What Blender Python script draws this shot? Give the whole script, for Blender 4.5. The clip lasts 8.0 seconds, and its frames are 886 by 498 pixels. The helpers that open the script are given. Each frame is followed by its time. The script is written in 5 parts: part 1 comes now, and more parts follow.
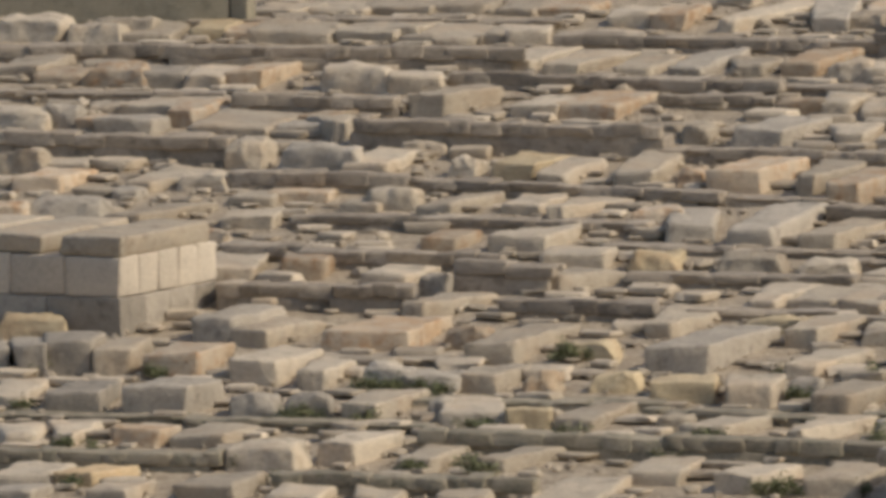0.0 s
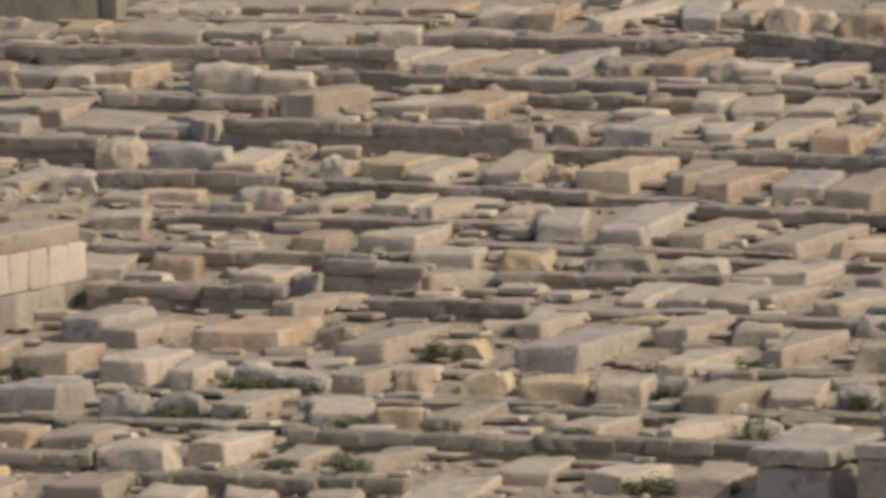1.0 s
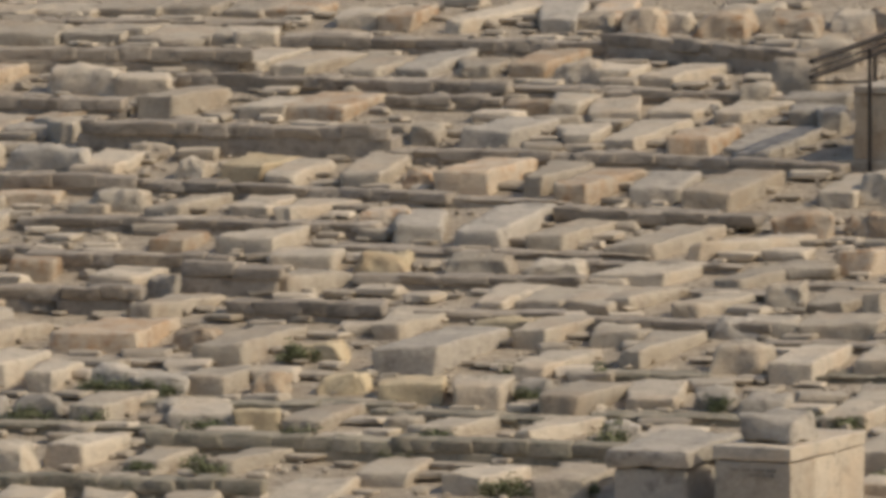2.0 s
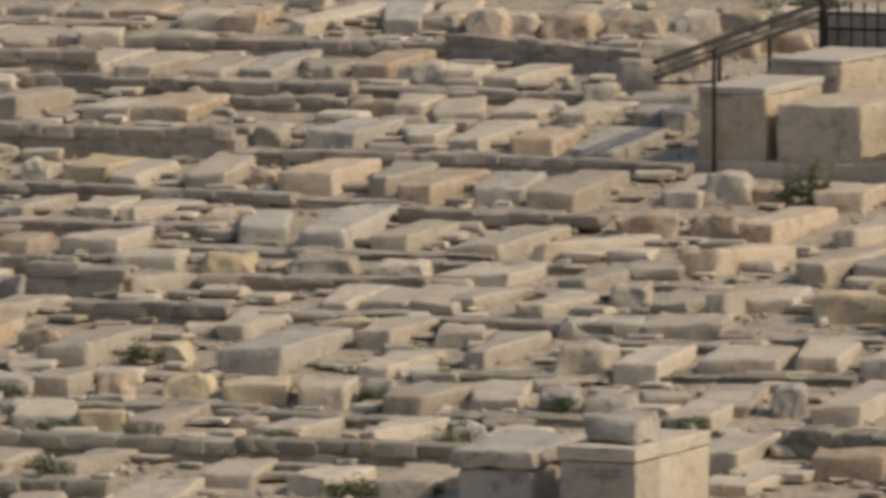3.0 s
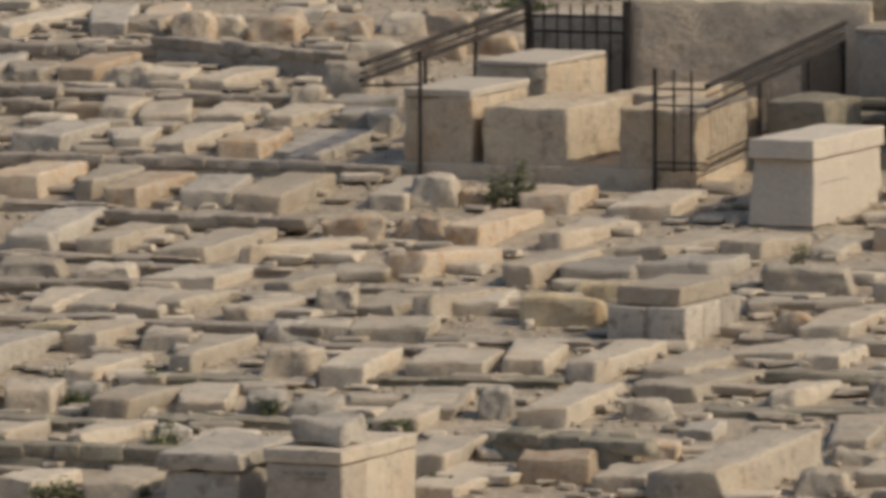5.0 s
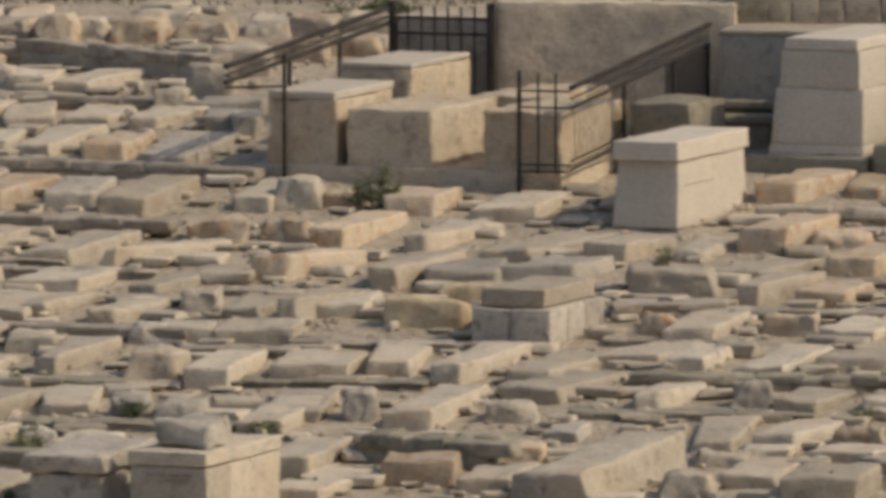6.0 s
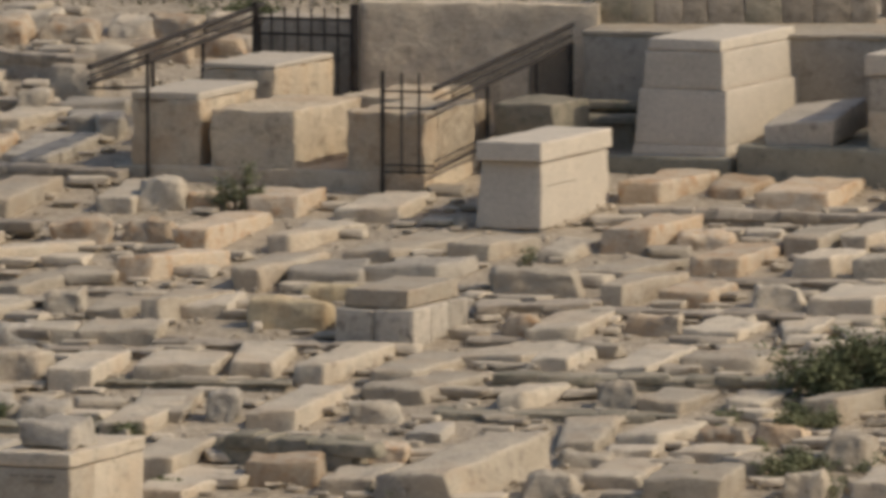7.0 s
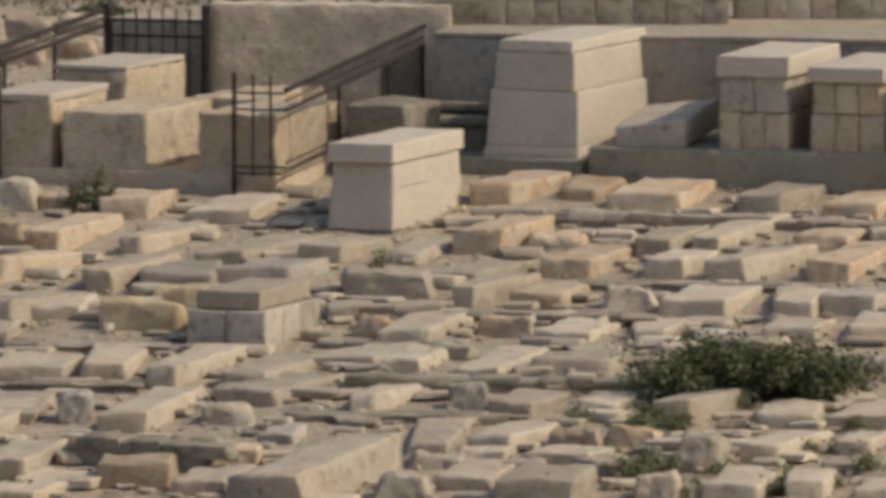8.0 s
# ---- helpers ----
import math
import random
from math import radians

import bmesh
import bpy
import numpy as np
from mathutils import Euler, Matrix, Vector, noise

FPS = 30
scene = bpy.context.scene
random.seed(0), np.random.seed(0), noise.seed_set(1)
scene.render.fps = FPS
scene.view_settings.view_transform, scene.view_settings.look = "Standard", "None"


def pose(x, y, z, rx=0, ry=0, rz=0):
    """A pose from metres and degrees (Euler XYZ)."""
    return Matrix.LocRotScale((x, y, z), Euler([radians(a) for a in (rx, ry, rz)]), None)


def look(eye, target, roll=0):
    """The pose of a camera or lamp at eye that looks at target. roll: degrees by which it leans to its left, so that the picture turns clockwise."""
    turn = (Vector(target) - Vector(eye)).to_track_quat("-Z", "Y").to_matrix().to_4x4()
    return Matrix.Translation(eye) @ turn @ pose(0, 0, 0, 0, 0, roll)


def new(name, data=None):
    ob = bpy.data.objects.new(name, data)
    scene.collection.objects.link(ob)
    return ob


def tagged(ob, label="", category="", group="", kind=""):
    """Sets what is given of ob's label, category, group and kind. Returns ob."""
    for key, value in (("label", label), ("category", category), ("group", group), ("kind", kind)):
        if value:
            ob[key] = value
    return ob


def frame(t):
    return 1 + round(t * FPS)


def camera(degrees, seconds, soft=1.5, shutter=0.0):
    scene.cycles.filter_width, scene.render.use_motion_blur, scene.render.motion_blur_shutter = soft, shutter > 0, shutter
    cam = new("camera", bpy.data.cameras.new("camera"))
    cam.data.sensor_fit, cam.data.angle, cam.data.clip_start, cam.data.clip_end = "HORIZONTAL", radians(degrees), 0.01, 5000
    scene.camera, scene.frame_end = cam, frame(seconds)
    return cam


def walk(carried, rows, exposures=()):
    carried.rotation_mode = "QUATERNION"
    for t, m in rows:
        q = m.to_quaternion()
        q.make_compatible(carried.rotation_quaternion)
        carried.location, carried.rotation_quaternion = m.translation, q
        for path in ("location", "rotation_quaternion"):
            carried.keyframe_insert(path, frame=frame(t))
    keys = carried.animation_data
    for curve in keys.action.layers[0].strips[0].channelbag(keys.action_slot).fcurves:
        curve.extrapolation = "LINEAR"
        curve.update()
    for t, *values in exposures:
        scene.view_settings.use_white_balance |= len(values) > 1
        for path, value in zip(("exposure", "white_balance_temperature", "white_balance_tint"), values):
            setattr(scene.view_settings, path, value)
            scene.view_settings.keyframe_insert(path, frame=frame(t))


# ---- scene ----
# a long lens on a tripod across the valley, panning slowly to the right over the hillside
EYE = (0.0, 0.0, 16.36)
# seconds, degrees turned to the left, degrees looking down
ROWS = [
    (0.0, 1.9340, 5.0000),
    (0.5, 1.7246, 5.0000),
    (1.0, 1.4922, 4.9994),
    (1.5, 1.2472, 4.9971),
    (2.8, 0.5951, 4.9935),
    (3.0, 0.4798, 4.9933),
    (3.5, 0.2291, 4.9981),
    (4.0, -0.0235, 4.9933),
    (4.5, -0.2780, 4.9872),
    (4.7, -0.3770, 4.9866),
    (5.8, -0.8860, 4.9784),
    (6.0, -0.9802, 4.9780),
    (6.5, -1.1963, 4.9780),
    (7.0, -1.4441, 4.9761),
    (7.5, -1.6977, 4.9757),
    (8.0, -1.9484, 4.9713),
]
cam = camera(3.0, 8.0, soft=4.2, shutter=0.5)
walk(cam, [(t, pose(*EYE, 90 - down, 0, turn)) for t, turn, down in ROWS])

# ---- light: late clear sun from the right, hazy sky ----
SUN_EL, SUN_AZ = 43.0, 101.0   # azimuth from +y towards +x
scene.view_settings.exposure = -0.10
world = bpy.data.worlds.new("sky")
world.use_nodes = True
scene.world = world
sky = world.node_tree.nodes.new("ShaderNodeTexSky")
sky.sky_type, sky.sun_disc = "NISHITA", False
sky.sun_elevation, sky.sun_rotation = radians(SUN_EL), radians(SUN_AZ)
sky.dust_density, sky.air_density = 2.5, 1.0
back = world.node_tree.nodes["Background"]
back.inputs["Strength"].default_value = 0.127
world.node_tree.links.new(sky.outputs[0], back.inputs["Color"])
sun = new("sun", bpy.data.lights.new("sun", "SUN"))
sun.data.energy, sun.data.angle, sun.data.color = 2.62, radians(0.6), (1.0, 0.866, 0.665)
away = Vector((math.sin(radians(SUN_AZ)) * math.cos(radians(SUN_EL)), math.cos(radians(SUN_AZ)) * math.cos(radians(SUN_EL)), math.sin(radians(SUN_EL))))
sun.matrix_world = look(Vector((0, 187, 0)) + away * 60, (0, 187, 0))


# ---- materials ----
def nodes_of(name):
    m = bpy.data.materials.new(name)
    m.use_nodes = True
    nt = m.node_tree
    return m, nt, nt.nodes["Principled BSDF"]


def noise_node(nt, vec, w, scale, detail, rough=0.6):
    n = nt.nodes.new("ShaderNodeTexNoise")
    n.noise_dimensions = "4D"
    n.inputs["Scale"].default_value, n.inputs["Detail"].default_value, n.inputs["Roughness"].default_value = scale, detail, rough
    nt.links.new(vec, n.inputs["Vector"])
    if w is not None:
        nt.links.new(w, n.inputs["W"])
    return n.outputs["Fac"]


def ramp(nt, fac, lo, hi):
    r = nt.nodes.new("ShaderNodeMapRange")
    r.inputs["From Min"].default_value, r.inputs["From Max"].default_value = lo, hi
    nt.links.new(fac, r.inputs["Value"])
    return r.outputs["Result"]


def blend(nt, fac, a, b, mode="MIX"):
    n = nt.nodes.new("ShaderNodeMix")
    n.data_type, n.blend_type = "RGBA", mode
    socks = [s for s in n.inputs if s.enabled]
    for value, sock in zip((fac, a, b), socks):
        if isinstance(value, (int, float)):
            sock.default_value = value
        elif isinstance(value, tuple):
            sock.default_value = (*value, 1.0)
        else:
            nt.links.new(value, sock)
    return [s for s in n.outputs if s.enabled][0]


def stone(name, base, patch, stain, stain_at=0.56, rough=0.9, bump=0.75, island=False, spread=0.30, size=1.0, weather=0.6, rust=0.0):
    """Weathered limestone: large lichen patches, stains, fine pits, and a tint of its own for every block."""
    m, nt, bsdf = nodes_of(name)
    tc = nt.nodes.new("ShaderNodeTexCoord").outputs["Object"]
    info = nt.nodes.new("ShaderNodeNewGeometry").outputs["Random Per Island"] if island else nt.nodes.new("ShaderNodeObjectInfo").outputs["Random"]
    seedw = nt.nodes.new("ShaderNodeMath")
    seedw.operation = "MULTIPLY"
    seedw.inputs[1].default_value = 37.0
    nt.links.new(info, seedw.inputs[0])
    w = seedw.outputs[0]
    big = noise_node(nt, tc, w, 1.7 * size, 5, 0.62)
    mid = noise_node(nt, tc, w, 5.5 * size, 6, 0.65)
    fine = noise_node(nt, tc, w, 34 * size, 4, 0.7)
    col = blend(nt, ramp(nt, big, 0.40, 0.62), base, patch)
    col = blend(nt, ramp(nt, mid, stain_at, stain_at + 0.16), col, stain)
    blotch = noise_node(nt, tc, w, 3.1 * size, 8, 0.72)
    lichen = tuple(c * 0.62 for c in stain)
    soft_mask = nt.nodes.new("ShaderNodeMapRange")
    soft_mask.inputs["From Min"].default_value, soft_mask.inputs["From Max"].default_value = 0.565, 0.66
    soft_mask.inputs["To Max"].default_value = weather
    nt.links.new(blotch, soft_mask.inputs["Value"])
    col = blend(nt, soft_mask.outputs[0], col, lichen)
    if rust:
        iron = nt.nodes.new("ShaderNodeMapRange")
        iron.inputs["From Min"].default_value, iron.inputs["From Max"].default_value = 0.48, 0.61
        iron.inputs["To Max"].default_value = rust
        nt.links.new(noise_node(nt, tc, w, 1.25 * size, 7, 0.66), iron.inputs["Value"])
        col = blend(nt, iron.outputs[0], col, (0.48, 0.31, 0.17))
    grain = nt.nodes.new("ShaderNodeMapRange")
    grain.inputs["From Min"].default_value, grain.inputs["From Max"].default_value = 0.3, 0.7
    grain.inputs["To Min"].default_value, grain.inputs["To Max"].default_value = 0.78, 1.16
    nt.links.new(fine, grain.inputs["Value"])
    tint = nt.nodes.new("ShaderNodeMapRange")
    tint.inputs["To Min"].default_value, tint.inputs["To Max"].default_value = 1.0 - spread, 1.0 + spread * 0.40
    nt.links.new(info, tint.inputs["Value"])
    both = nt.nodes.new("ShaderNodeMath")
    both.operation = "MULTIPLY"
    nt.links.new(grain.outputs[0], both.inputs[0])
    nt.links.new(tint.outputs[0], both.inputs[1])
    hsv = nt.nodes.new("ShaderNodeHueSaturation")
    nt.links.new(both.outputs[0], hsv.inputs["Value"])
    nt.links.new(col, hsv.inputs["Color"])
    nt.links.new(hsv.outputs[0], bsdf.inputs["Base Color"])
    bsdf.inputs["Roughness"].default_value = rough
    bsdf.inputs["Specular IOR Level"].default_value = 0.2
    b1 = nt.nodes.new("ShaderNodeBump")
    b1.inputs["Strength"].default_value, b1.inputs["Distance"].default_value = bump, 0.05
    nt.links.new(mid, b1.inputs["Height"])
    b2 = nt.nodes.new("ShaderNodeBump")
    b2.inputs["Strength"].default_value, b2.inputs["Distance"].default_value = bump, 0.012
    nt.links.new(fine, b2.inputs["Height"])
    nt.links.new(b1.outputs[0], b2.inputs["Normal"])
    nt.links.new(b2.outputs[0], bsdf.inputs["Normal"])
    return m


def plain(name, color, rough, metal=0.0, scale=8.0, vary=0.35):
    m, nt, bsdf = nodes_of(name)
    tc = nt.nodes.new("ShaderNodeTexCoord").outputs["Object"]
    n = noise_node(nt, tc, None, scale, 5)
    dark = tuple(c * (1 - vary) for c in color)
    light = tuple(min(1, c * (1 + vary)) for c in color)
    nt.links.new(blend(nt, ramp(nt, n, 0.3, 0.7), dark, light), bsdf.inputs["Base Color"])
    bsdf.inputs["Roughness"].default_value, bsdf.inputs["Metallic"].default_value = rough, metal
    bsdf.inputs["Specular IOR Level"].default_value = 0.5 if metal else 0.12
    return m


CREAM = stone("cream_limestone", (0.54, 0.46, 0.35), (0.47, 0.405, 0.315), (0.31, 0.262, 0.205), rust=0.22)
WARM = stone("ochre_stained_limestone", (0.57, 0.46, 0.33), (0.50, 0.42, 0.32), (0.44, 0.275, 0.155), 0.50, rust=0.5)
GREY = stone("grey_weathered_limestone", (0.47, 0.41, 0.33), (0.39, 0.345, 0.28), (0.24, 0.21, 0.172), 0.54)
PALEBLOCK = stone("pale_block_limestone", (0.60, 0.52, 0.41), (0.54, 0.47, 0.375), (0.40, 0.345, 0.275), 0.58, bump=0.4, spread=0.14, weather=0.25)
OCHRE = stone("yellow_limestone", (0.60, 0.485, 0.31), (0.53, 0.43, 0.28), (0.38, 0.27, 0.155), rust=0.5)
DRESSED = stone("dressed_pale_limestone", (0.56, 0.485, 0.385), (0.51, 0.445, 0.355), (0.41, 0.35, 0.275), 0.6, bump=0.22, spread=0.12, weather=0.15)
# lichened terrace walls; also a dark stand-in for shade on gate and back walls
WALLING = stone("lichened_and_shaded_walling", (0.43, 0.36, 0.275), (0.345, 0.295, 0.235), (0.23, 0.195, 0.152), 0.5, bump=0.8, spread=0.25)
# mossy near walls; its dark tone also paints shade on steps, side block, back wall
MOSSY_SHADED = stone("mossy_and_shaded_walling", (0.36, 0.31, 0.23), (0.29, 0.255, 0.19), (0.185, 0.172, 0.122), 0.5, bump=0.8, spread=0.25)
ROUGHCUT = stone("rough_tawny_limestone", (0.58, 0.48, 0.345), (0.50, 0.415, 0.305), (0.33, 0.265, 0.19), 0.52, bump=1.0, spread=0.1, rust=0.4)
PLOTWALL = stone("pale_rough_wall", (0.66, 0.55, 0.405), (0.58, 0.48, 0.355), (0.43, 0.35, 0.255), 0.54, bump=1.0, spread=0.05, weather=0.3)
RENDERED = stone("grey_cement_render", (0.35, 0.312, 0.232), (0.295, 0.264, 0.192), (0.205, 0.185, 0.135), 0.55, bump=0.3, spread=0.1)
RUBBLE = stone("loose_limestone_chips", (0.56, 0.475, 0.36), (0.46, 0.385, 0.29), (0.34, 0.27, 0.20), island=True, spread=0.35)
EARTH = stone("stony_earth", (0.46, 0.38, 0.28), (0.36, 0.295, 0.215), (0.60, 0.51, 0.39), 0.50, bump=1.0, spread=0.02, size=2.2, weather=0.45)
IRON = plain("rusted_black_iron", (0.042, 0.036, 0.032), 0.85)
LEAF = plain("dark_shrub_leaf", (0.135, 0.145, 0.075), 0.8, scale=5.0, vary=0.4)
TWIG = plain("brown_twig", (0.10, 0.075, 0.05), 0.9)
OLIVE = plain("olive_grass", (0.085, 0.082, 0.042), 0.9, scale=2.0, vary=0.4)
DRY = plain("dusty_green_weed", (0.17, 0.175, 0.095), 0.8, scale=4.0, vary=0.4)


# ---- building helpers ----
def hill(y):
    """Height of the hillside under the graves: it rises gently away from the eye."""
    return 0.08 * (y - 187.0)


def link(name, me, parent=None, m=None):
    ob = new(name, me)
    if parent is not None:
        ob.parent = parent
    if m is not None:
        ob.matrix_basis = m
    return ob


def rock(name, w, l, h, material, r=0.05, amp=0.03, skew=0.05, seg=(4, 6, 2), sink=0.12, taper=0.0, freq=2.2, lump=0.0):
    """A block from its front left foot: x across, y back, z up; edges rounded by r, faces uneven by amp, corners off by skew."""
    dims = np.array((w, l, h + sink)) / 2
    r = min(r, *(dims * 0.95))

    def cuts(d, n):
        inner = np.linspace(-(d - r), d - r, n + 1)
        return np.concatenate(([-d, -(d - 0.4 * r)], inner, [d - 0.4 * r, d]))

    cx, cy, cz = (cuts(d, n) for d, n in zip(dims, seg))
    nx, ny, nz = len(cx) - 1, len(cy) - 1, len(cz) - 1
    index, verts, faces = {}, [], []

    def vert(i, j, k):
        key = (i, j, k)
        if key not in index:
            index[key] = len(verts)
            verts.append((cx[i], cy[j], cz[k]))
        return index[key]

    for i in range(nx):
        for j in range(ny):
            faces.append((vert(i, j, 0), vert(i, j + 1, 0), vert(i + 1, j + 1, 0), vert(i + 1, j, 0)))
            faces.append((vert(i, j, nz), vert(i + 1, j, nz), vert(i + 1, j + 1, nz), vert(i, j + 1, nz)))
    for i in range(nx):
        for k in range(nz):
            faces.append((vert(i, 0, k), vert(i + 1, 0, k), vert(i + 1, 0, k + 1), vert(i, 0, k + 1)))
            faces.append((vert(i, ny, k), vert(i, ny, k + 1), vert(i + 1, ny, k + 1), vert(i + 1, ny, k)))
    for j in range(ny):
        for k in range(nz):
            faces.append((vert(0, j, k), vert(0, j, k + 1), vert(0, j + 1, k + 1), vert(0, j + 1, k)))
            faces.append((vert(nx, j, k), vert(nx, j + 1, k), vert(nx, j + 1, k + 1), vert(nx, j, k + 1)))
    p = np.array(verts)
    inner = np.clip(p, -(dims - r), dims - r)
    d = p - inner
    length = np.linalg.norm(d, axis=1, keepdims=True)
    p = inner + np.where(length > 1e-9, d / np.maximum(length, 1e-9) * r, 0)
    u = p / dims
    # skewed corners and a taper towards the top
    off = np.array([[random.uniform(-skew, skew) for _ in range(3)] for _ in range(8)])
    off[:, 2] *= 0.5
    q = np.zeros_like(p)
    for c in range(8):
        sx, sy, sz = (1 if c & 1 else -1), (1 if c & 2 else -1), (1 if c & 4 else -1)
        wgt = (1 + sx * u[:, 0]) * (1 + sy * u[:, 1]) * (1 + sz * u[:, 2]) / 8
        q += wgt[:, None] * off[c]
    p = p + q
    p[:, :2] *= (1 - taper * (u[:, 2:3] + 1) / 2)
    if lump:
        p[:, 2] -= lump * h * (np.abs(u[:, 0]) ** 2.4 + 0.7 * np.abs(u[:, 1]) ** 2.4) * (u[:, 2] + 1) / 2 * 0.5
        p[:, :2] *= 1 - lump * 0.22 * (u[:, 2:3] ** 2)
    seed = Vector((random.uniform(0, 90), random.uniform(0, 90), random.uniform(0, 90)))
    shift = np.array([(*(noise.noise_vector(Vector(v) * freq + seed) * amp + noise.noise_vector(Vector(v) * freq * 3.1 + seed) * amp * 0.42 + noise.noise_vector(Vector(v) * freq * 7.3 + seed) * amp * 0.26),) for v in p])
    p = p + shift + np.array((dims[0], dims[1], dims[2] - sink))
    me = bpy.data.meshes.new(name)
    me.from_pydata([tuple(v) for v in p], [], faces)
    me.polygons.foreach_set("use_smooth", [True] * len(me.polygons))
    me.materials.append(material)
    me.update()
    return me


def bar(name, a, b, r, parent, sides=8):
    """A round iron bar from a to b."""
    a, b = Vector(a), Vector(b)
    bm = bmesh.new()
    bmesh.ops.create_cone(bm, segments=sides, radius1=r, radius2=r, depth=(b - a).length, cap_ends=True)
    me = bpy.data.meshes.new(name)
    bm.to_mesh(me)
    bm.free()
    me.materials.append(IRON)
    return link(name, me, parent, Matrix.Translation((a + b) / 2) @ (b - a).to_track_quat("Z", "Y").to_matrix().to_4x4())


LOOK = {CREAM.name: "weathered cream limestone", WARM.name: "orange-stained pale limestone", GREY.name: "grey lichened limestone", OCHRE.name: "yellowish limestone"}


FOOTPRINTS = []   # centre, half sizes and turn of what stands on the slope


def footprint(x, y, w, l, turn):
    c, s = math.cos(radians(turn)), math.sin(radians(turn))
    FOOTPRINTS.append((x + (c * w - s * l) / 2, y + (s * w + c * l) / 2, w / 2, l / 2, c, s))


def slab(x, y, w, l, h, turn, tilt, material, lean=0.0):
    """A low grave slab lying on the terraced slope."""
    footprint(x, y, w, l, turn)
    me = rock("gravestone", w, l, h, material, r=random.uniform(0.02, 0.05), amp=0.028, skew=0.045, seg=(9, 14, 5), sink=0.2, freq=3.2)
    flare = max(0.0, 0.60 - w) * 0.95 if l > 0.9 else 0.0   # many slabs widen towards the head
    for v in me.vertices:
        v.co.x -= (1 - v.co.x / w) * flare * min(1.0, max(0.0, v.co.y / l))
    if lean:
        me.transform(Matrix(((1, lean, 0, 0), (0, 1, 0, 0), (0, 0, 1, 0), (0, 0, 0, 1))))   # a crooked plan
    ob = link("gravestone", me, None, pose(x, y, hill(y) + 0.01, tilt, random.uniform(-1.0, 1.0), turn))
    form = "thick" if h > 0.24 else "thin" if h < 0.13 else "low"
    size = "long" if l > 1.7 else "short"
    return tagged(ob, f"{form} {size} flat gravestone of {LOOK[material.name]} on stony ground", "gravestone", "gravestones on the hillside")


def boulder(x, y, w, l, h, turn, tilt, material):
    """A rough broken lump of stone among the graves."""
    footprint(x, y, w, l, turn)
    me = rock("field_stone", w, l, h, material, r=0.13 * min(w, l, h + 0.12), amp=0.052, skew=0.085, sink=0.14, freq=3.8, lump=0.15, taper=0.17, seg=(11, 9, 7))
    ob = link("field_stone", me, None, pose(x, y, hill(y), 0, random.uniform(-3, 3), turn))
    size = "large" if w > 0.75 else "small"
    return tagged(ob, f"{size} rounded broken lump of {LOOK[material.name]} between graves", "stone", "loose stones among the graves")


WALL_STONES, MOSSY_STONES = ([rock("stone", 0.30, 0.34, 0.17, material, r=0.025, amp=0.022, skew=0.022, seg=(2, 2, 1), sink=0.0, freq=4) for _ in range(14)] for material in (WALLING, MOSSY_SHADED))


def wall(x, y, length, turn, h):
    """A low dry-stone retaining wall holding up one terrace of graves."""
    z0, z1 = hill(y), hill(y + length * math.sin(radians(turn)))
    pitch = -math.degrees(math.atan2(z1 - z0, length))
    low = max(0.05, h - 0.15)
    me = rock("terrace_wall", length, 0.8, low, MOSSY_SHADED if y < 179 else WALLING, r=0.03, amp=0.03, skew=0.02, seg=(max(4, int(length / 0.22)), 3, 2), sink=0.2)
    ob = link("terrace_wall", me, None, pose(x, y + 0.04, z0, 0, pitch, turn))
    tagged(ob, "low mossy dry-stone terrace wall with uneven top stones" if y < 179 else "low dark dry-stone terrace wall with uneven top stones", "terrace wall", kind="structure")
    at = random.uniform(-0.05, 0.05)
    top = h - low
    while at < length - 0.06:
        wide = random.choice((random.uniform(0.16, 0.34), random.uniform(0.3, 0.62)))
        high = top + random.uniform(-0.022, 0.012)
        piece = link("stone", random.choice(MOSSY_STONES if y < 179 else WALL_STONES), ob)
        piece.matrix_basis = pose(at, random.uniform(-0.035, -0.015), low - 0.02, random.uniform(-1.5, 1.5), random.uniform(-1.2, 1.2), random.uniform(-2, 2)) @ Matrix.Diagonal((wide / 0.30, random.uniform(0.8, 1.5), high / 0.17, 1))
        at += wide - random.uniform(0.025, 0.06)
    return ob


